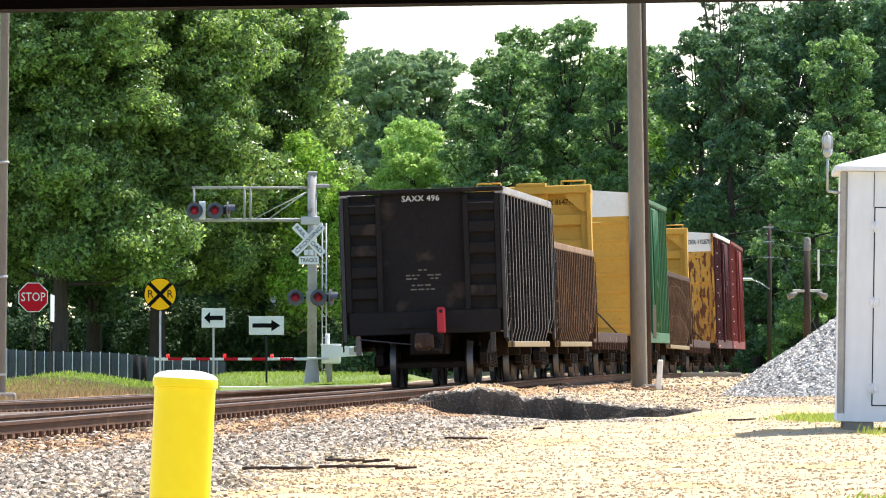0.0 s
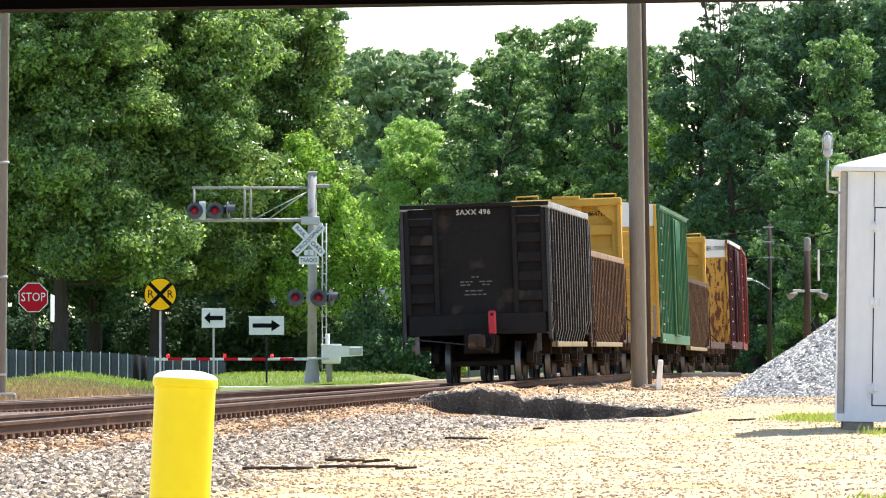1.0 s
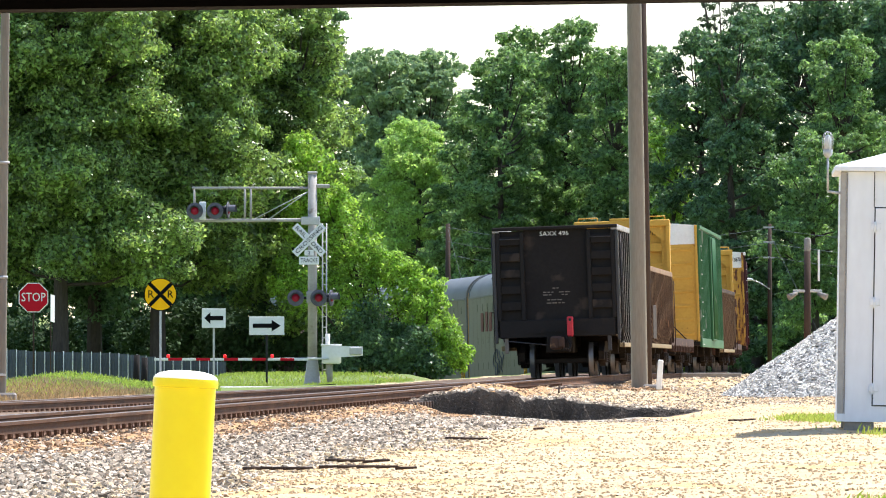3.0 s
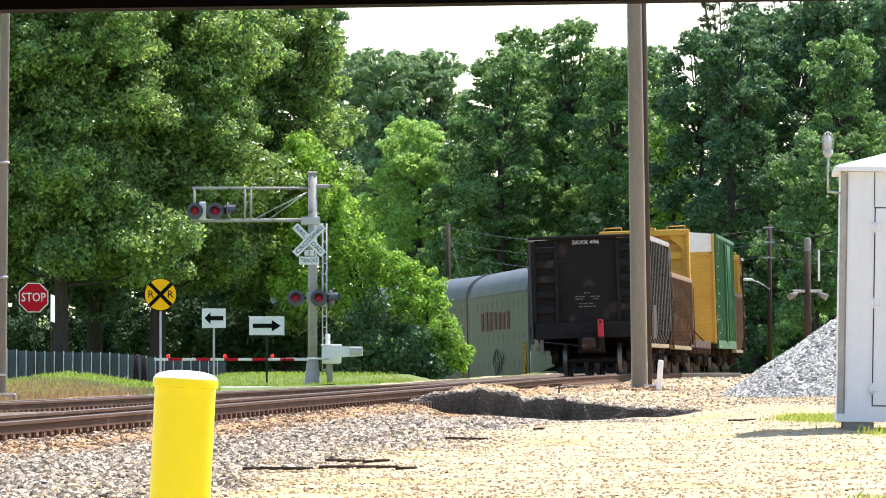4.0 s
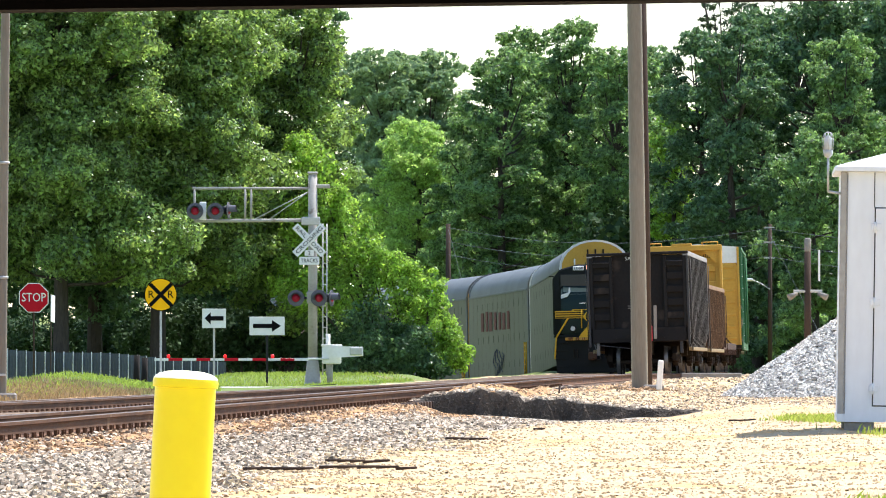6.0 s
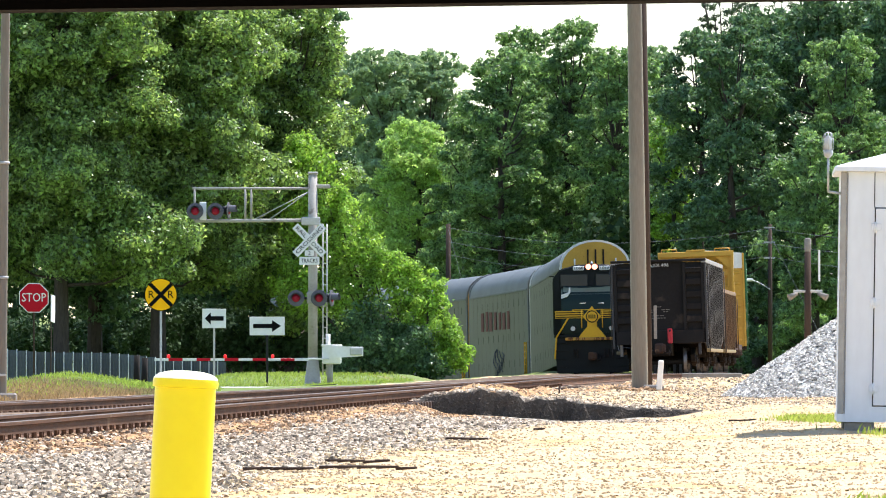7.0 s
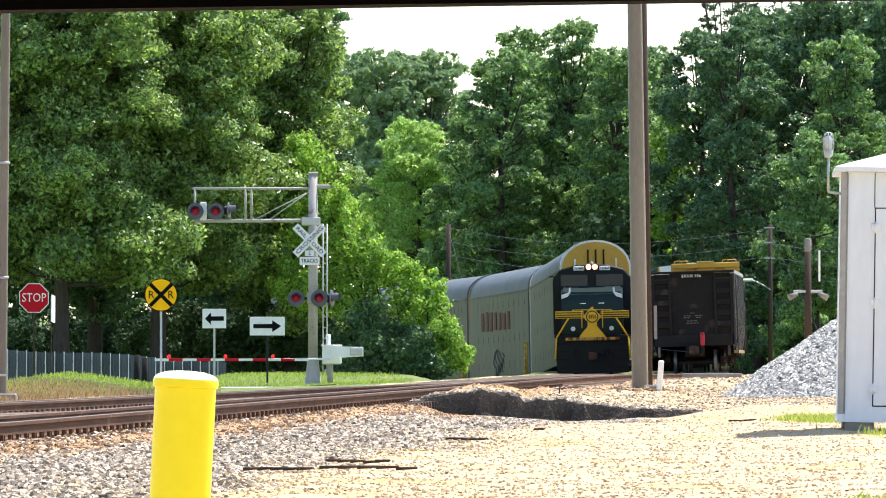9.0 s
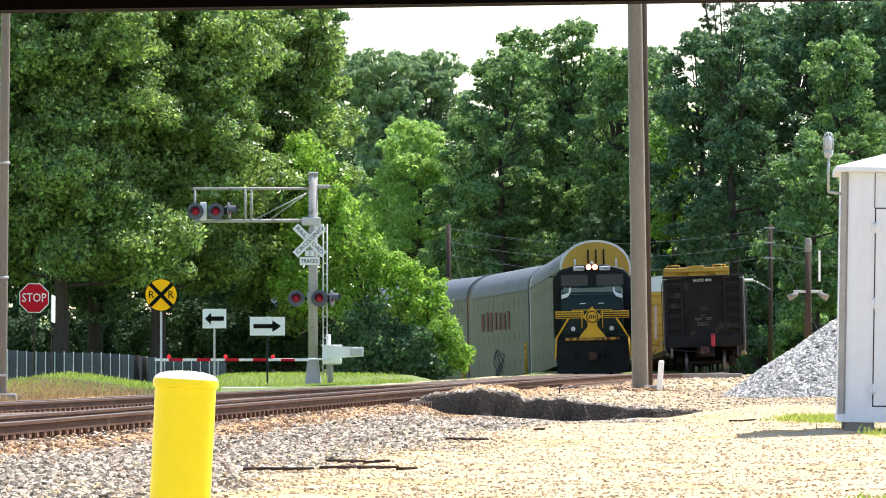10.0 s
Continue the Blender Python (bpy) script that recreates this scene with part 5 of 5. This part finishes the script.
def build_pile():
    bm = bmesh.new()
    n = 44
    vs = {}
    for i in range(n + 1):
        for j in range(n + 1):
            x, y = 5.1 + 6.7 * i / n, 142.8 + 8.4 * j / n
            vs[i, j] = bm.verts.new((x, y, pile_z(x, y) - .12))
    for i in range(n):
        for j in range(n):
            bm.faces.new((vs[i, j], vs[i + 1, j], vs[i + 1, j + 1], vs[i, j + 1])).smooth = True
    solo("stone_pile", bm, PILE_STONE, "heap of pale grey crushed stone beside the shed", "stone pile", kind="stuff")
    rng = np.random.default_rng(8)
    spots, sizes = [], []
    while len(spots) < 13000:
        x, y = rng.uniform(5.0, 8.9), rng.uniform(142.9, 150)
        z = pile_z(x, y)
        if z < .68 and rng.random() < .93:
            continue
        spots.append((x, y, z - .1))
        sizes.append(.056 * rng.uniform(.6, 1.4))
    stones("pile_stones", spots, sizes, PILE_STONE, "pale grey crushed stones covering the heap")


build_pile()


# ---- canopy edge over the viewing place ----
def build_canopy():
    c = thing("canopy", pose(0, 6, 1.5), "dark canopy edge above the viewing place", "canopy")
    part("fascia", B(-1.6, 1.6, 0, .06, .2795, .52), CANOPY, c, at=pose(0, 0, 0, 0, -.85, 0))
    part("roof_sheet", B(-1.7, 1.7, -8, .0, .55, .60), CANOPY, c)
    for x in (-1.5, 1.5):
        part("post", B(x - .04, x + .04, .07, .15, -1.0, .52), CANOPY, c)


build_canopy()


# ---- far poles, lamps and wires ----
def wire(name, a, b, sag, label="thin overhead cable between poles"):
    bm = bmesh.new()
    a, b = Vector(a), Vector(b)
    pts = [a.lerp(b, t / 12) - Vector((0, 0, sag * 4 * (t / 12) * (1 - t / 12))) for t in range(13)]
    for p, q in zip(pts, pts[1:]):
        tube(bm, p, q, .010, seg=5, caps=False)
    solo(name, bm, WIRE, label, "cable", "overhead cables")


def build_far_poles():
    p = thing("floodlight_pole", pose(10.5, 215, .75), "weathered pole with two floodlights and a transformer can", "light pole")
    part("shaft", lathe(bmesh.new(), [(.11, -.2), (.09, 3.9)], 12), WOOD_POLE, p)
    part("can", lathe(bmesh.new(), [(.09, 3.6), (.10, 3.65), (.10, 3.95), (.06, 4.0)], 12), CONCRETE, p)
    part("cross_arm", B(-.42, .42, -.06, .02, 2.42, 2.5, bevel=.01), GALV, p)
    for sg in (-1, 1):
        bm = bmesh.new()
        tube(bm, (sg * .30, -.05, 2.40), (sg * .55, -.15, 2.28), .05, .10, seg=12)
        part("floodlight", bm, CONCRETE, p, "grey cylinder floodlight")
    part("white_strip", B(.30, .36, -.02, .02, 2.75, 3.65), WHITE_CAR, p)
    q = thing("street_lamp", pose(14.45, 330, .3), "dark wooden pole with a curved street lamp arm", "street lamp")
    part("shaft", lathe(bmesh.new(), [(.11, -.2), (.08, 6.8)], 12), WOOD_POLE, q)
    for z in (6.65, 6.0, 5.3):
        part("cross_arm", B(-.28, .2, -.08, -.02, z - .03, z + .03), GALV, q)
    bm = bmesh.new()
    pts = [Vector((-.9 * t, -.1, 3.9 + .42 * math.sin(t * 1.5))) for t in (0, .25, .5, .75, 1)]
    for a, b in zip(pts, pts[1:]):
        tube(bm, a, b, .03, seg=6)
    part("arm", bm, GALV, q)
    part("lamp_head", B(-1.25, -.75, -.2, .0, 4.27, 4.40, bevel=.05), SIGN_WHITE, q, "pale lamp head")
    f = thing("utility_pole", pose(.25, 400, .5), "distant wooden pole with guy cables behind the train", "pole")
    part("shaft", lathe(bmesh.new(), [(.17, -.2), (.12, 7.8)], 10), WOOD_POLE, f)
    for dz in (0, -.75, -1.45):
        wire("cable", (.25, 400, 8.1 + dz), (14.3, 330, 6.9 + dz * .85), .75)
        wire("cable", (14.3, 330, 6.9 + dz * .85), (24, 270, 5.4 + dz * .85), .35)
    wire("guy_cable", (14.45, 329.8, 6.6), (17.3, 326, .5), 0, "steel guy cable from a pole to the ground")
    wire("guy_cable", (.25, 399.8, 8.0), (2.2, 392, .6), 0, "steel guy cable from a pole to the ground")


build_far_poles()


# ---- trees ----
def leaf_mesh(name, centres, normals, sizes, material, rng):
    """Many small bent leaf sprays: each a pointed blade round its centre."""
    n = len(centres)
    nrm = normals + rng.normal(0, .75, (n, 3))
    nrm /= np.linalg.norm(nrm, axis=1)[:, None] + 1e-9
    ref = rng.normal(0, 1, (n, 3))
    u = np.cross(nrm, ref)
    u /= np.linalg.norm(u, axis=1)[:, None] + 1e-9
    w = np.cross(nrm, u)
    s = sizes[:, None] * rng.uniform(.55, 1.45, (n, 1))
    bend = nrm * s * rng.uniform(-.25, .25, (n, 1))
    v = np.stack([centres - u * s, centres + u * s * .6 - w * s * .55 + bend, centres + u * s * .6 + w * s * .55 + bend], 1)
    me = bpy.data.meshes.new(name)
    me.vertices.add(n * 3)
    me.vertices.foreach_set("co", v.astype(np.float32).ravel())
    me.loops.add(n * 3)
    me.loops.foreach_set("vertex_index", np.arange(n * 3, dtype=np.int32))
    me.polygons.add(n)
    me.polygons.foreach_set("loop_start", np.arange(0, n * 3, 3, dtype=np.int32))
    me.update(calc_edges=True)
    me.validate()
    me.materials.append(material)
    return me


def unit_vectors(k, rng):
    d = rng.normal(0, 1, (k, 3))
    return d / np.linalg.norm(d, axis=1)[:, None]


def crown_points(lobes, per_m2, rng, size, inner=1.05, tufts=13):
    """Leaf places, outward directions and sizes: every bough is a cluster of leafy tufts round a dense heart."""
    cs, ns, sz = [], [], []
    for c, r in lobes:
        c, r = np.asarray(c), np.asarray(r)
        area = 4 * math.pi * (r[0] * r[1] + r[1] * r[2] + r[0] * r[2]) / 3
        if inner:
            k = int(inner * area * .42 / (.88 * (1.5 * size) ** 2))
            d = unit_vectors(k, rng)
            cs.append(c + d * r * rng.uniform(.35, .80, (k, 1)) - (0, 0, .10 * r[2]))
            ns.append(d)
            sz.append(np.full(k, 1.5 * size))
        for d in unit_vectors(tufts, rng):
            d[2] = abs(d[2]) - .45 if rng.random() < .8 else d[2]
            d = d / np.linalg.norm(d)
            rt = r * rng.uniform(.15, .40) * (1, 1, .8)
            tc = c + d * r * rng.uniform(.70, 1.0)
            k = int(.54 * per_m2 * 4 * math.pi * rt[0] * rt[0])
            e = unit_vectors(k, rng)
            rad = rng.random((k, 1)) ** .38 * (1 + rng.normal(0, .13, (k, 1)))
            cs.append(tc + e * rt * rad)
            ns.append(e * .7 + d * .35 + (0, 0, .45))
            sz.append(np.full(k, 1.08 * size))
    return np.concatenate(cs), np.concatenate(ns), np.concatenate(sz)


def make_tree(label, height, spread, base, leaf, size, density, seed, lobes_n=34, m=None, category="tree", group="trees along the line", conical=0.0, inner=1.05, tufts=13, bulk=.36):
    rng = np.random.default_rng(seed)
    tree = thing("tree", m or Matrix.Identity(4), label, category, group)
    lobes = []
    bm = bmesh.new()
    lean = rng.normal(0, .25, 2)
    h0 = height * .72
    r0 = .018 * height + .04
    pts = [Vector((lean[0] * t * t, lean[1] * t * t, h0 * t - .3 * (t == 0))) for t in (0, .15, .35, .6, .8, 1)]
    for k, (a, b) in enumerate(zip(pts, pts[1:])):
        tube(bm, a, b, r0 * (1 - .15 * k), r0 * (1 - .15 * (k + 1)), seg=9, caps=False)
    for k in range(lobes_n):
        t = (k + .5) / lobes_n
        z = base + (height - base) * (t ** .85)
        prof = max(.06, 1 - ((t - .42) / .63) ** 2) ** .4 * (1 - conical) + (1 - t) * conical
        prof = max(prof, .22)
        a = k * 2.39996 + rng.uniform(-.4, .4)
        rr = spread * prof * rng.uniform(.10, .95) ** .6
        lr = spread * bulk * rng.uniform(.74, 1.26) * (.6 + .5 * prof)
        c = (rr * math.cos(a), rr * math.sin(a), z - lr * .3)
        lobes.append((c, (lr, lr, lr * rng.uniform(.6, .9))))
        s = Vector((lean[0] * .4, lean[1] * .4, min(h0 * .97, max(base * .8, z - rr * .55))))
        mid = s.lerp(Vector(c), .5) + Vector((0, 0, -.08 * rr))
        tube(bm, s, mid, r0 * .22, r0 * .13, seg=5, caps=False)
        tube(bm, mid, c, r0 * .13, r0 * .05, seg=5, caps=False)
    part("trunk", bm, BARK, tree, smooth=True)
    cs, ns, sz = crown_points(lobes, density, rng, size, inner, tufts)
    part("crown", leaf_mesh("crown", cs, ns, sz, leaf, rng), None, tree)
    return tree


def bush(label, lobes, leaf, size, density, seed, m):
    rng = np.random.default_rng(seed)
    b = thing("bush", m, label, "bush", "bushes along the line")
    bm = bmesh.new()
    for c, r in lobes:
        tube(bm, (c[0] * .3, c[1] * .3, -.3), c, .07, .02, seg=5, caps=False)
    part("stem", bm, BARK, b)
    cs, ns, sz = crown_points(lobes, density, rng, size)
    part("leaves", leaf_mesh("leaves", cs, ns, sz, leaf, rng), None, b)
    return b


def far_pose(x, y, turn, k=1.0):
    return pose(x, y, ground_z(x, y), 0, 0, turn) @ Matrix.Scale(k, 4)


def plant():
    r = random.Random(21)
    # tall hardwoods behind the crossing
    a = make_tree("tall broad hardwood with dense mid-green summer leaves", 18.8, 4.9, 4.8, LEAF_MID, .085, 120, 1, 62, far_pose(-15.3, 298, 0))
    b = make_tree("tall hardwood with drooping dark green boughs", 18.6, 3.9, 3.6, LEAF_DARK, .10, 80, 2, 46, far_pose(-14.6, 312, 40))
    c = make_tree("sunlit hardwood with bright green leaves", 16.6, 3.3, 1.8, LEAF_MID, .085, 120, 3, 50, far_pose(-6.3, 309, 0), conical=.35)
    copy_thing(a, far_pose(-11.6, 303, 75))
    copy_thing(a, far_pose(-21.5, 306, 200))
    for x, y, t in ((-9.6, 326, 260), (-19.4, 316, 80)):
        copy_thing(b, far_pose(x, y, t))
    make_tree("slim dark green tree rising behind the hardwoods", 18.2, 1.8, 3.0, LEAF_DARK, .10, 80, 22, 34, far_pose(-5.9, 332, 0))
    # understorey, its shade under the trees put into the leaf colour
    d = bush("dense dark understorey shrubs beneath the trees", [((x, .5 * math.sin(x * 3), 1.7 + .8 * math.sin(x * 2.2)), (1.5, 1.3, 1.7)) for x in (-3, -1.5, 0, 1.5, 3)], LEAF_SHADED, .10, 70, 31, far_pose(-19, 330, 0))
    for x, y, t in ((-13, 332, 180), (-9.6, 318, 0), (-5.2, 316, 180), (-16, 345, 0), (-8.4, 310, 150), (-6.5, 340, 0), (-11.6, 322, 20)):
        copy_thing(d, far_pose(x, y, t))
    # bush by the standing cars, split into bright and shade-coloured boughs
    boughs = [((-2.2, 0, 2.2), (1.4, 1.2, 1.8)), ((-.9, .3, 3.6), (1.2, 1.1, 1.4)), ((.3, -.2, 2.7), (1.1, 1.1, 1.4)), ((.3, .1, 3.8), (.8, .8, .9)), ((1.0, 0, 1.5), (1.0, 1.0, 1.2)), ((1.5, 0, .9), (.6, .7, .7)), ((-1.2, -.4, 1.2), (1.6, 1.1, 1.3)), ((.2, -.4, .9), (1.4, 1, 1.0)), ((-2.9, .2, 3.6), (1.1, 1.0, 1.6)), ((-1.3, .2, 4.7), (1.0, .9, 1.0)), ((-2.2, .4, 5.2), (.9, .9, 1.1)), ((-3.0, 0, 1.0), (1.3, 1.0, 1.2)), ((-3.2, .6, 5.8), (1.1, 1.0, 1.5)), ((-3.6, 1.0, 7.4), (1.1, 1.0, 1.3)), ((-4.4, .8, 9.0), (1.2, 1.1, 1.4)), ((-4.8, .8, 6.5), (1.4, 1.1, 1.6)), ((-4.9, .4, 4), (1.4, 1.1, 1.6))]
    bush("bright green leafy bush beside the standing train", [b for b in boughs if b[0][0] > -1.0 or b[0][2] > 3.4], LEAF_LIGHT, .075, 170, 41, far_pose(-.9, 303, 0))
    # same bush: its shaded side painted with the darker leaf colour
    bush("lower boughs of the bright bush, coloured dark for shade", [b for b in boughs if not (b[0][0] > -1.0 or b[0][2] > 3.4)] + [((-.3, -.9, 1.2), (1.0, .8, 1.2)), ((.5, -.8, .7), (.8, .7, .8))], LEAF_DARK, .075, 150, 43, far_pose(-.9, 302.6, 0))
    # the far rows
    e = make_tree("far hardwood with a rounded sunlit crown", 20.2, 2.9, .9, LEAF_COOL, .11, 75, 5, 54, far_pose(3.5, 440, 0))
    e2 = make_tree("far tall hardwood with a peaked sunlit crown", 22.2, 2.7, 1.0, LEAF_COOL, .11, 75, 15, 54, far_pose(7.6, 444, 0), conical=.25)
    copy_thing(e, far_pose(10.2, 438, 250))
    copy_thing(e, far_pose(5.6, 448, 100))
    copy_thing(e, far_pose(1.9, 446, 40, .84))
    copy_thing(e, far_pose(.9, 452, 150, .68))
    copy_thing(e2, far_pose(4.9, 460, 200))
    copy_thing(e, far_pose(8.6, 458, 310))
    copy_thing(e, far_pose(11.8, 456, 20))
    make_tree("far pale green rounded tree", 16.6, 3.0, .5, LEAF_PALE, .09, 120, 6, 60, far_pose(-1.7, 462, 0))
    g = make_tree("distant tree with haze mixed into its grey-green leaf colour", 24.4, 3.4, 3.0, LEAF_FAR, .15, 55, 7, 60, far_pose(-4.1, 570, 0))
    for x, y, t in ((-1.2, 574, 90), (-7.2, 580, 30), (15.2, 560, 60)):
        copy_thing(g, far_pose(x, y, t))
    h = make_tree("tall dark vine-covered tree", 20.2, 2.7, .6, LEAF_DARK, .11, 80, 8, 46, far_pose(15.6, 398, 0))
    h2 = make_tree("tall dark broad tree above the yard", 22.0, 3.3, .6, LEAF_DARK, .115, 65, 18, 50, far_pose(20.4, 406, 0))
    copy_thing(h2, far_pose(24.4, 402, 130))
    copy_thing(h2, far_pose(23.0, 416, 60))
    copy_thing(h2, far_pose(18.8, 426, 310))
    copy_thing(h, far_pose(17.2, 408, 90))
    copy_thing(h, far_pose(14.2, 416, 200))
    i = make_tree("sunlit hardwood with layered bright boughs", 13.2, 2.5, 1.4, LEAF_COOL, .095, 105, 9, 36, far_pose(18.6, 372, 0))
    copy_thing(i, far_pose(22.8, 366, 100))
    make_tree("sunlit hardwood with a wide bright crown above the yard", 19.2, 2.5, 4.0, LEAF_COOL, .10, 95, 29, 40, far_pose(21.0, 392, 0))
    make_tree("slim bright green tree behind the poles", 16.8, 1.9, 1.0, LEAF_LIGHT, .10, 95, 19, 36, far_pose(13.3, 428, 0))
    p = make_tree("tall thin pine with sparse dark needles", 24.5, 3.4, 15, NEEDLE, .10, 60, 12, 40, far_pose(17.0, 450, 0), group="pines above the wood", inner=0, tufts=7, bulk=.24)
    copy_thing(p, far_pose(21.5, 455, 120))
    copy_thing(p, far_pose(25.0, 452, 220))
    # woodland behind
    # gap-filling trees in the same shade-darkened leaf colour
    w = make_tree("dark woodland tree closing the far side", 13, 4.4, .8, LEAF_SHADED, .24, 16, 14, 16, far_pose(-30, 370, 0), group="woodland trees")
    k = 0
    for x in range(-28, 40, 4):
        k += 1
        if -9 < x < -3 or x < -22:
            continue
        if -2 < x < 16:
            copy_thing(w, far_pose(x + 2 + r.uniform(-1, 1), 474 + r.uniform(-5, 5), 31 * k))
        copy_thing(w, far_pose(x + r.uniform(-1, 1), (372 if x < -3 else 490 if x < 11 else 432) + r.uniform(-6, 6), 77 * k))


plant()


# ---- grass and weeds ----
def grass_patch(name, spots, height, label, material=BLADE):
    rng = np.random.default_rng(17)
    p = np.asarray(spots)
    n = len(p)
    a = rng.uniform(0, 6.283, n)
    h = height * rng.uniform(.4, 1.3, n)
    wd = .006 + .007 * rng.random(n)
    dx, dy = np.cos(a) * wd, np.sin(a) * wd
    lx, ly = rng.normal(0, .35, n) * h, rng.normal(0, .35, n) * h
    z = np.zeros(n)
    v = np.stack([p + np.stack([-dx, -dy, z - .02], 1), p + np.stack([dx, dy, z - .02], 1), p + np.stack([lx * .4 + dx * .7, ly * .4 + dy * .7, h * .6], 1), p + np.stack([lx, ly, h], 1)], 1)
    me = bpy.data.meshes.new(name)
    f = (np.arange(4)[None] + 4 * np.arange(n)[:, None])
    me.from_pydata(v.reshape(-1, 3).tolist(), [], f.tolist())
    me.materials.append(material)
    tagged(new(name, me), label, "grass", kind="stuff")


def grow():
    rng = np.random.default_rng(3)
    out = []
    while len(out) < 30000:
        y = rng.uniform(105, 262)
        x = rng.uniform(-.062 * y, -1.0)
        off = x - line_x(y)
        if off > -GAP - 2.2 or abs(y - 208) < 4.0 or (y < 204 and x / y > -.030) or (y < 136 + 8 * noise.noise((x * 1.5, 0, 2)) and rng.random() < .9):
            continue
        out.append((x, y, ground_z(x, y)))
    grass_patch("verge_grass", out, .11, "green and straw-coloured grass on the verge")
    out = []
    while len(out) < 6500:
        y = rng.uniform(118, 156)
        x = rng.uniform(-.061 * y, -.032 * y)
        off = x - line_x(y)
        if off > -GAP - 2.0 or rng.random() > .25 + .9 * smooth01((off + GAP + 5.2) / 2):
            continue
        out.append((x, y, ground_z(x, y)))
    grass_patch("straw_grass", out, .12, "dry straw-brown grass on the bank beside the track", STRAW)
    out = []
    for cx, cy, sx, sy, n in ((4.85, 97, .18, 4.0, 1100), (5.05, 101, .25, 3.0, 700), (4.2, 73.2, .08, .3, 50), (4.6, 73.8, .15, .3, 90), (2.52, 41.5, .10, .9, 420), (4.35, 75.5, .3, .6, 40)):
        for _ in range(n):
            x, y = cx + rng.normal(0, sx), cy + rng.normal(0, sy)
            out.append((x, y, ground_z(x, y)))
    grass_patch("yard_weeds", out, .07, "short green weeds growing through the gravel")


grow()


# ---- scraps on the gravel ----
def scatter():
    rng = random.Random(9)
    for x0, x1, y in ((-.95, -.22, 57), (-1.5, -1.0, 56), (-.95, -.45, 60), (.02, .44, 77), (1.02, 1.12, 84), (3.9, 4.25, 102)):
        bm = bmesh.new()
        n = 5
        for k in range(n):
            a, b = x0 + (x1 - x0) * k / n, x0 + (x1 - x0) * (k + 1) / n
            zz = max(ground_z(a, y), ground_z(b, y)) + .03
            tube(bm, (a, y + .1 * rng.uniform(-1, 1), zz), (b + .02, y + .1 * rng.uniform(-1, 1), zz + .006), .014, .009, seg=6)
        solo("wood_scrap", bm, WOOD_POLE, "weathered dark splintered timber scrap on the gravel", "scrap", "timber scraps")
    bm = bmesh.new()
    tube(bm, (0, 0, -.1), (.01, 0, .16), .018, .014, seg=6)
    solo("stake", bm, WOOD_POLE, "short dark stake in the ballast", "stake", m=pose(2.12, 137, ground_z(2.12, 137)))


scatter()


# ---- what moves: the train rolls away along the main track, its wheels turning ----
def motions():
    for car, sets, length, ahead in TRAIN:
        walk(car, [(k * .5, on_track(S0 + ahead + SPEED * k * .5, length)) for k in range(21)])
        for w, y in sets:
            rows = []
            for k in range(301):
                turn = -SPEED / .425 * k / 30
                rows.append((k / 30, Matrix.Translation((0, y, .425)) @ Matrix.Rotation(turn, 4, "X")))
            walk(w, rows)


motions()
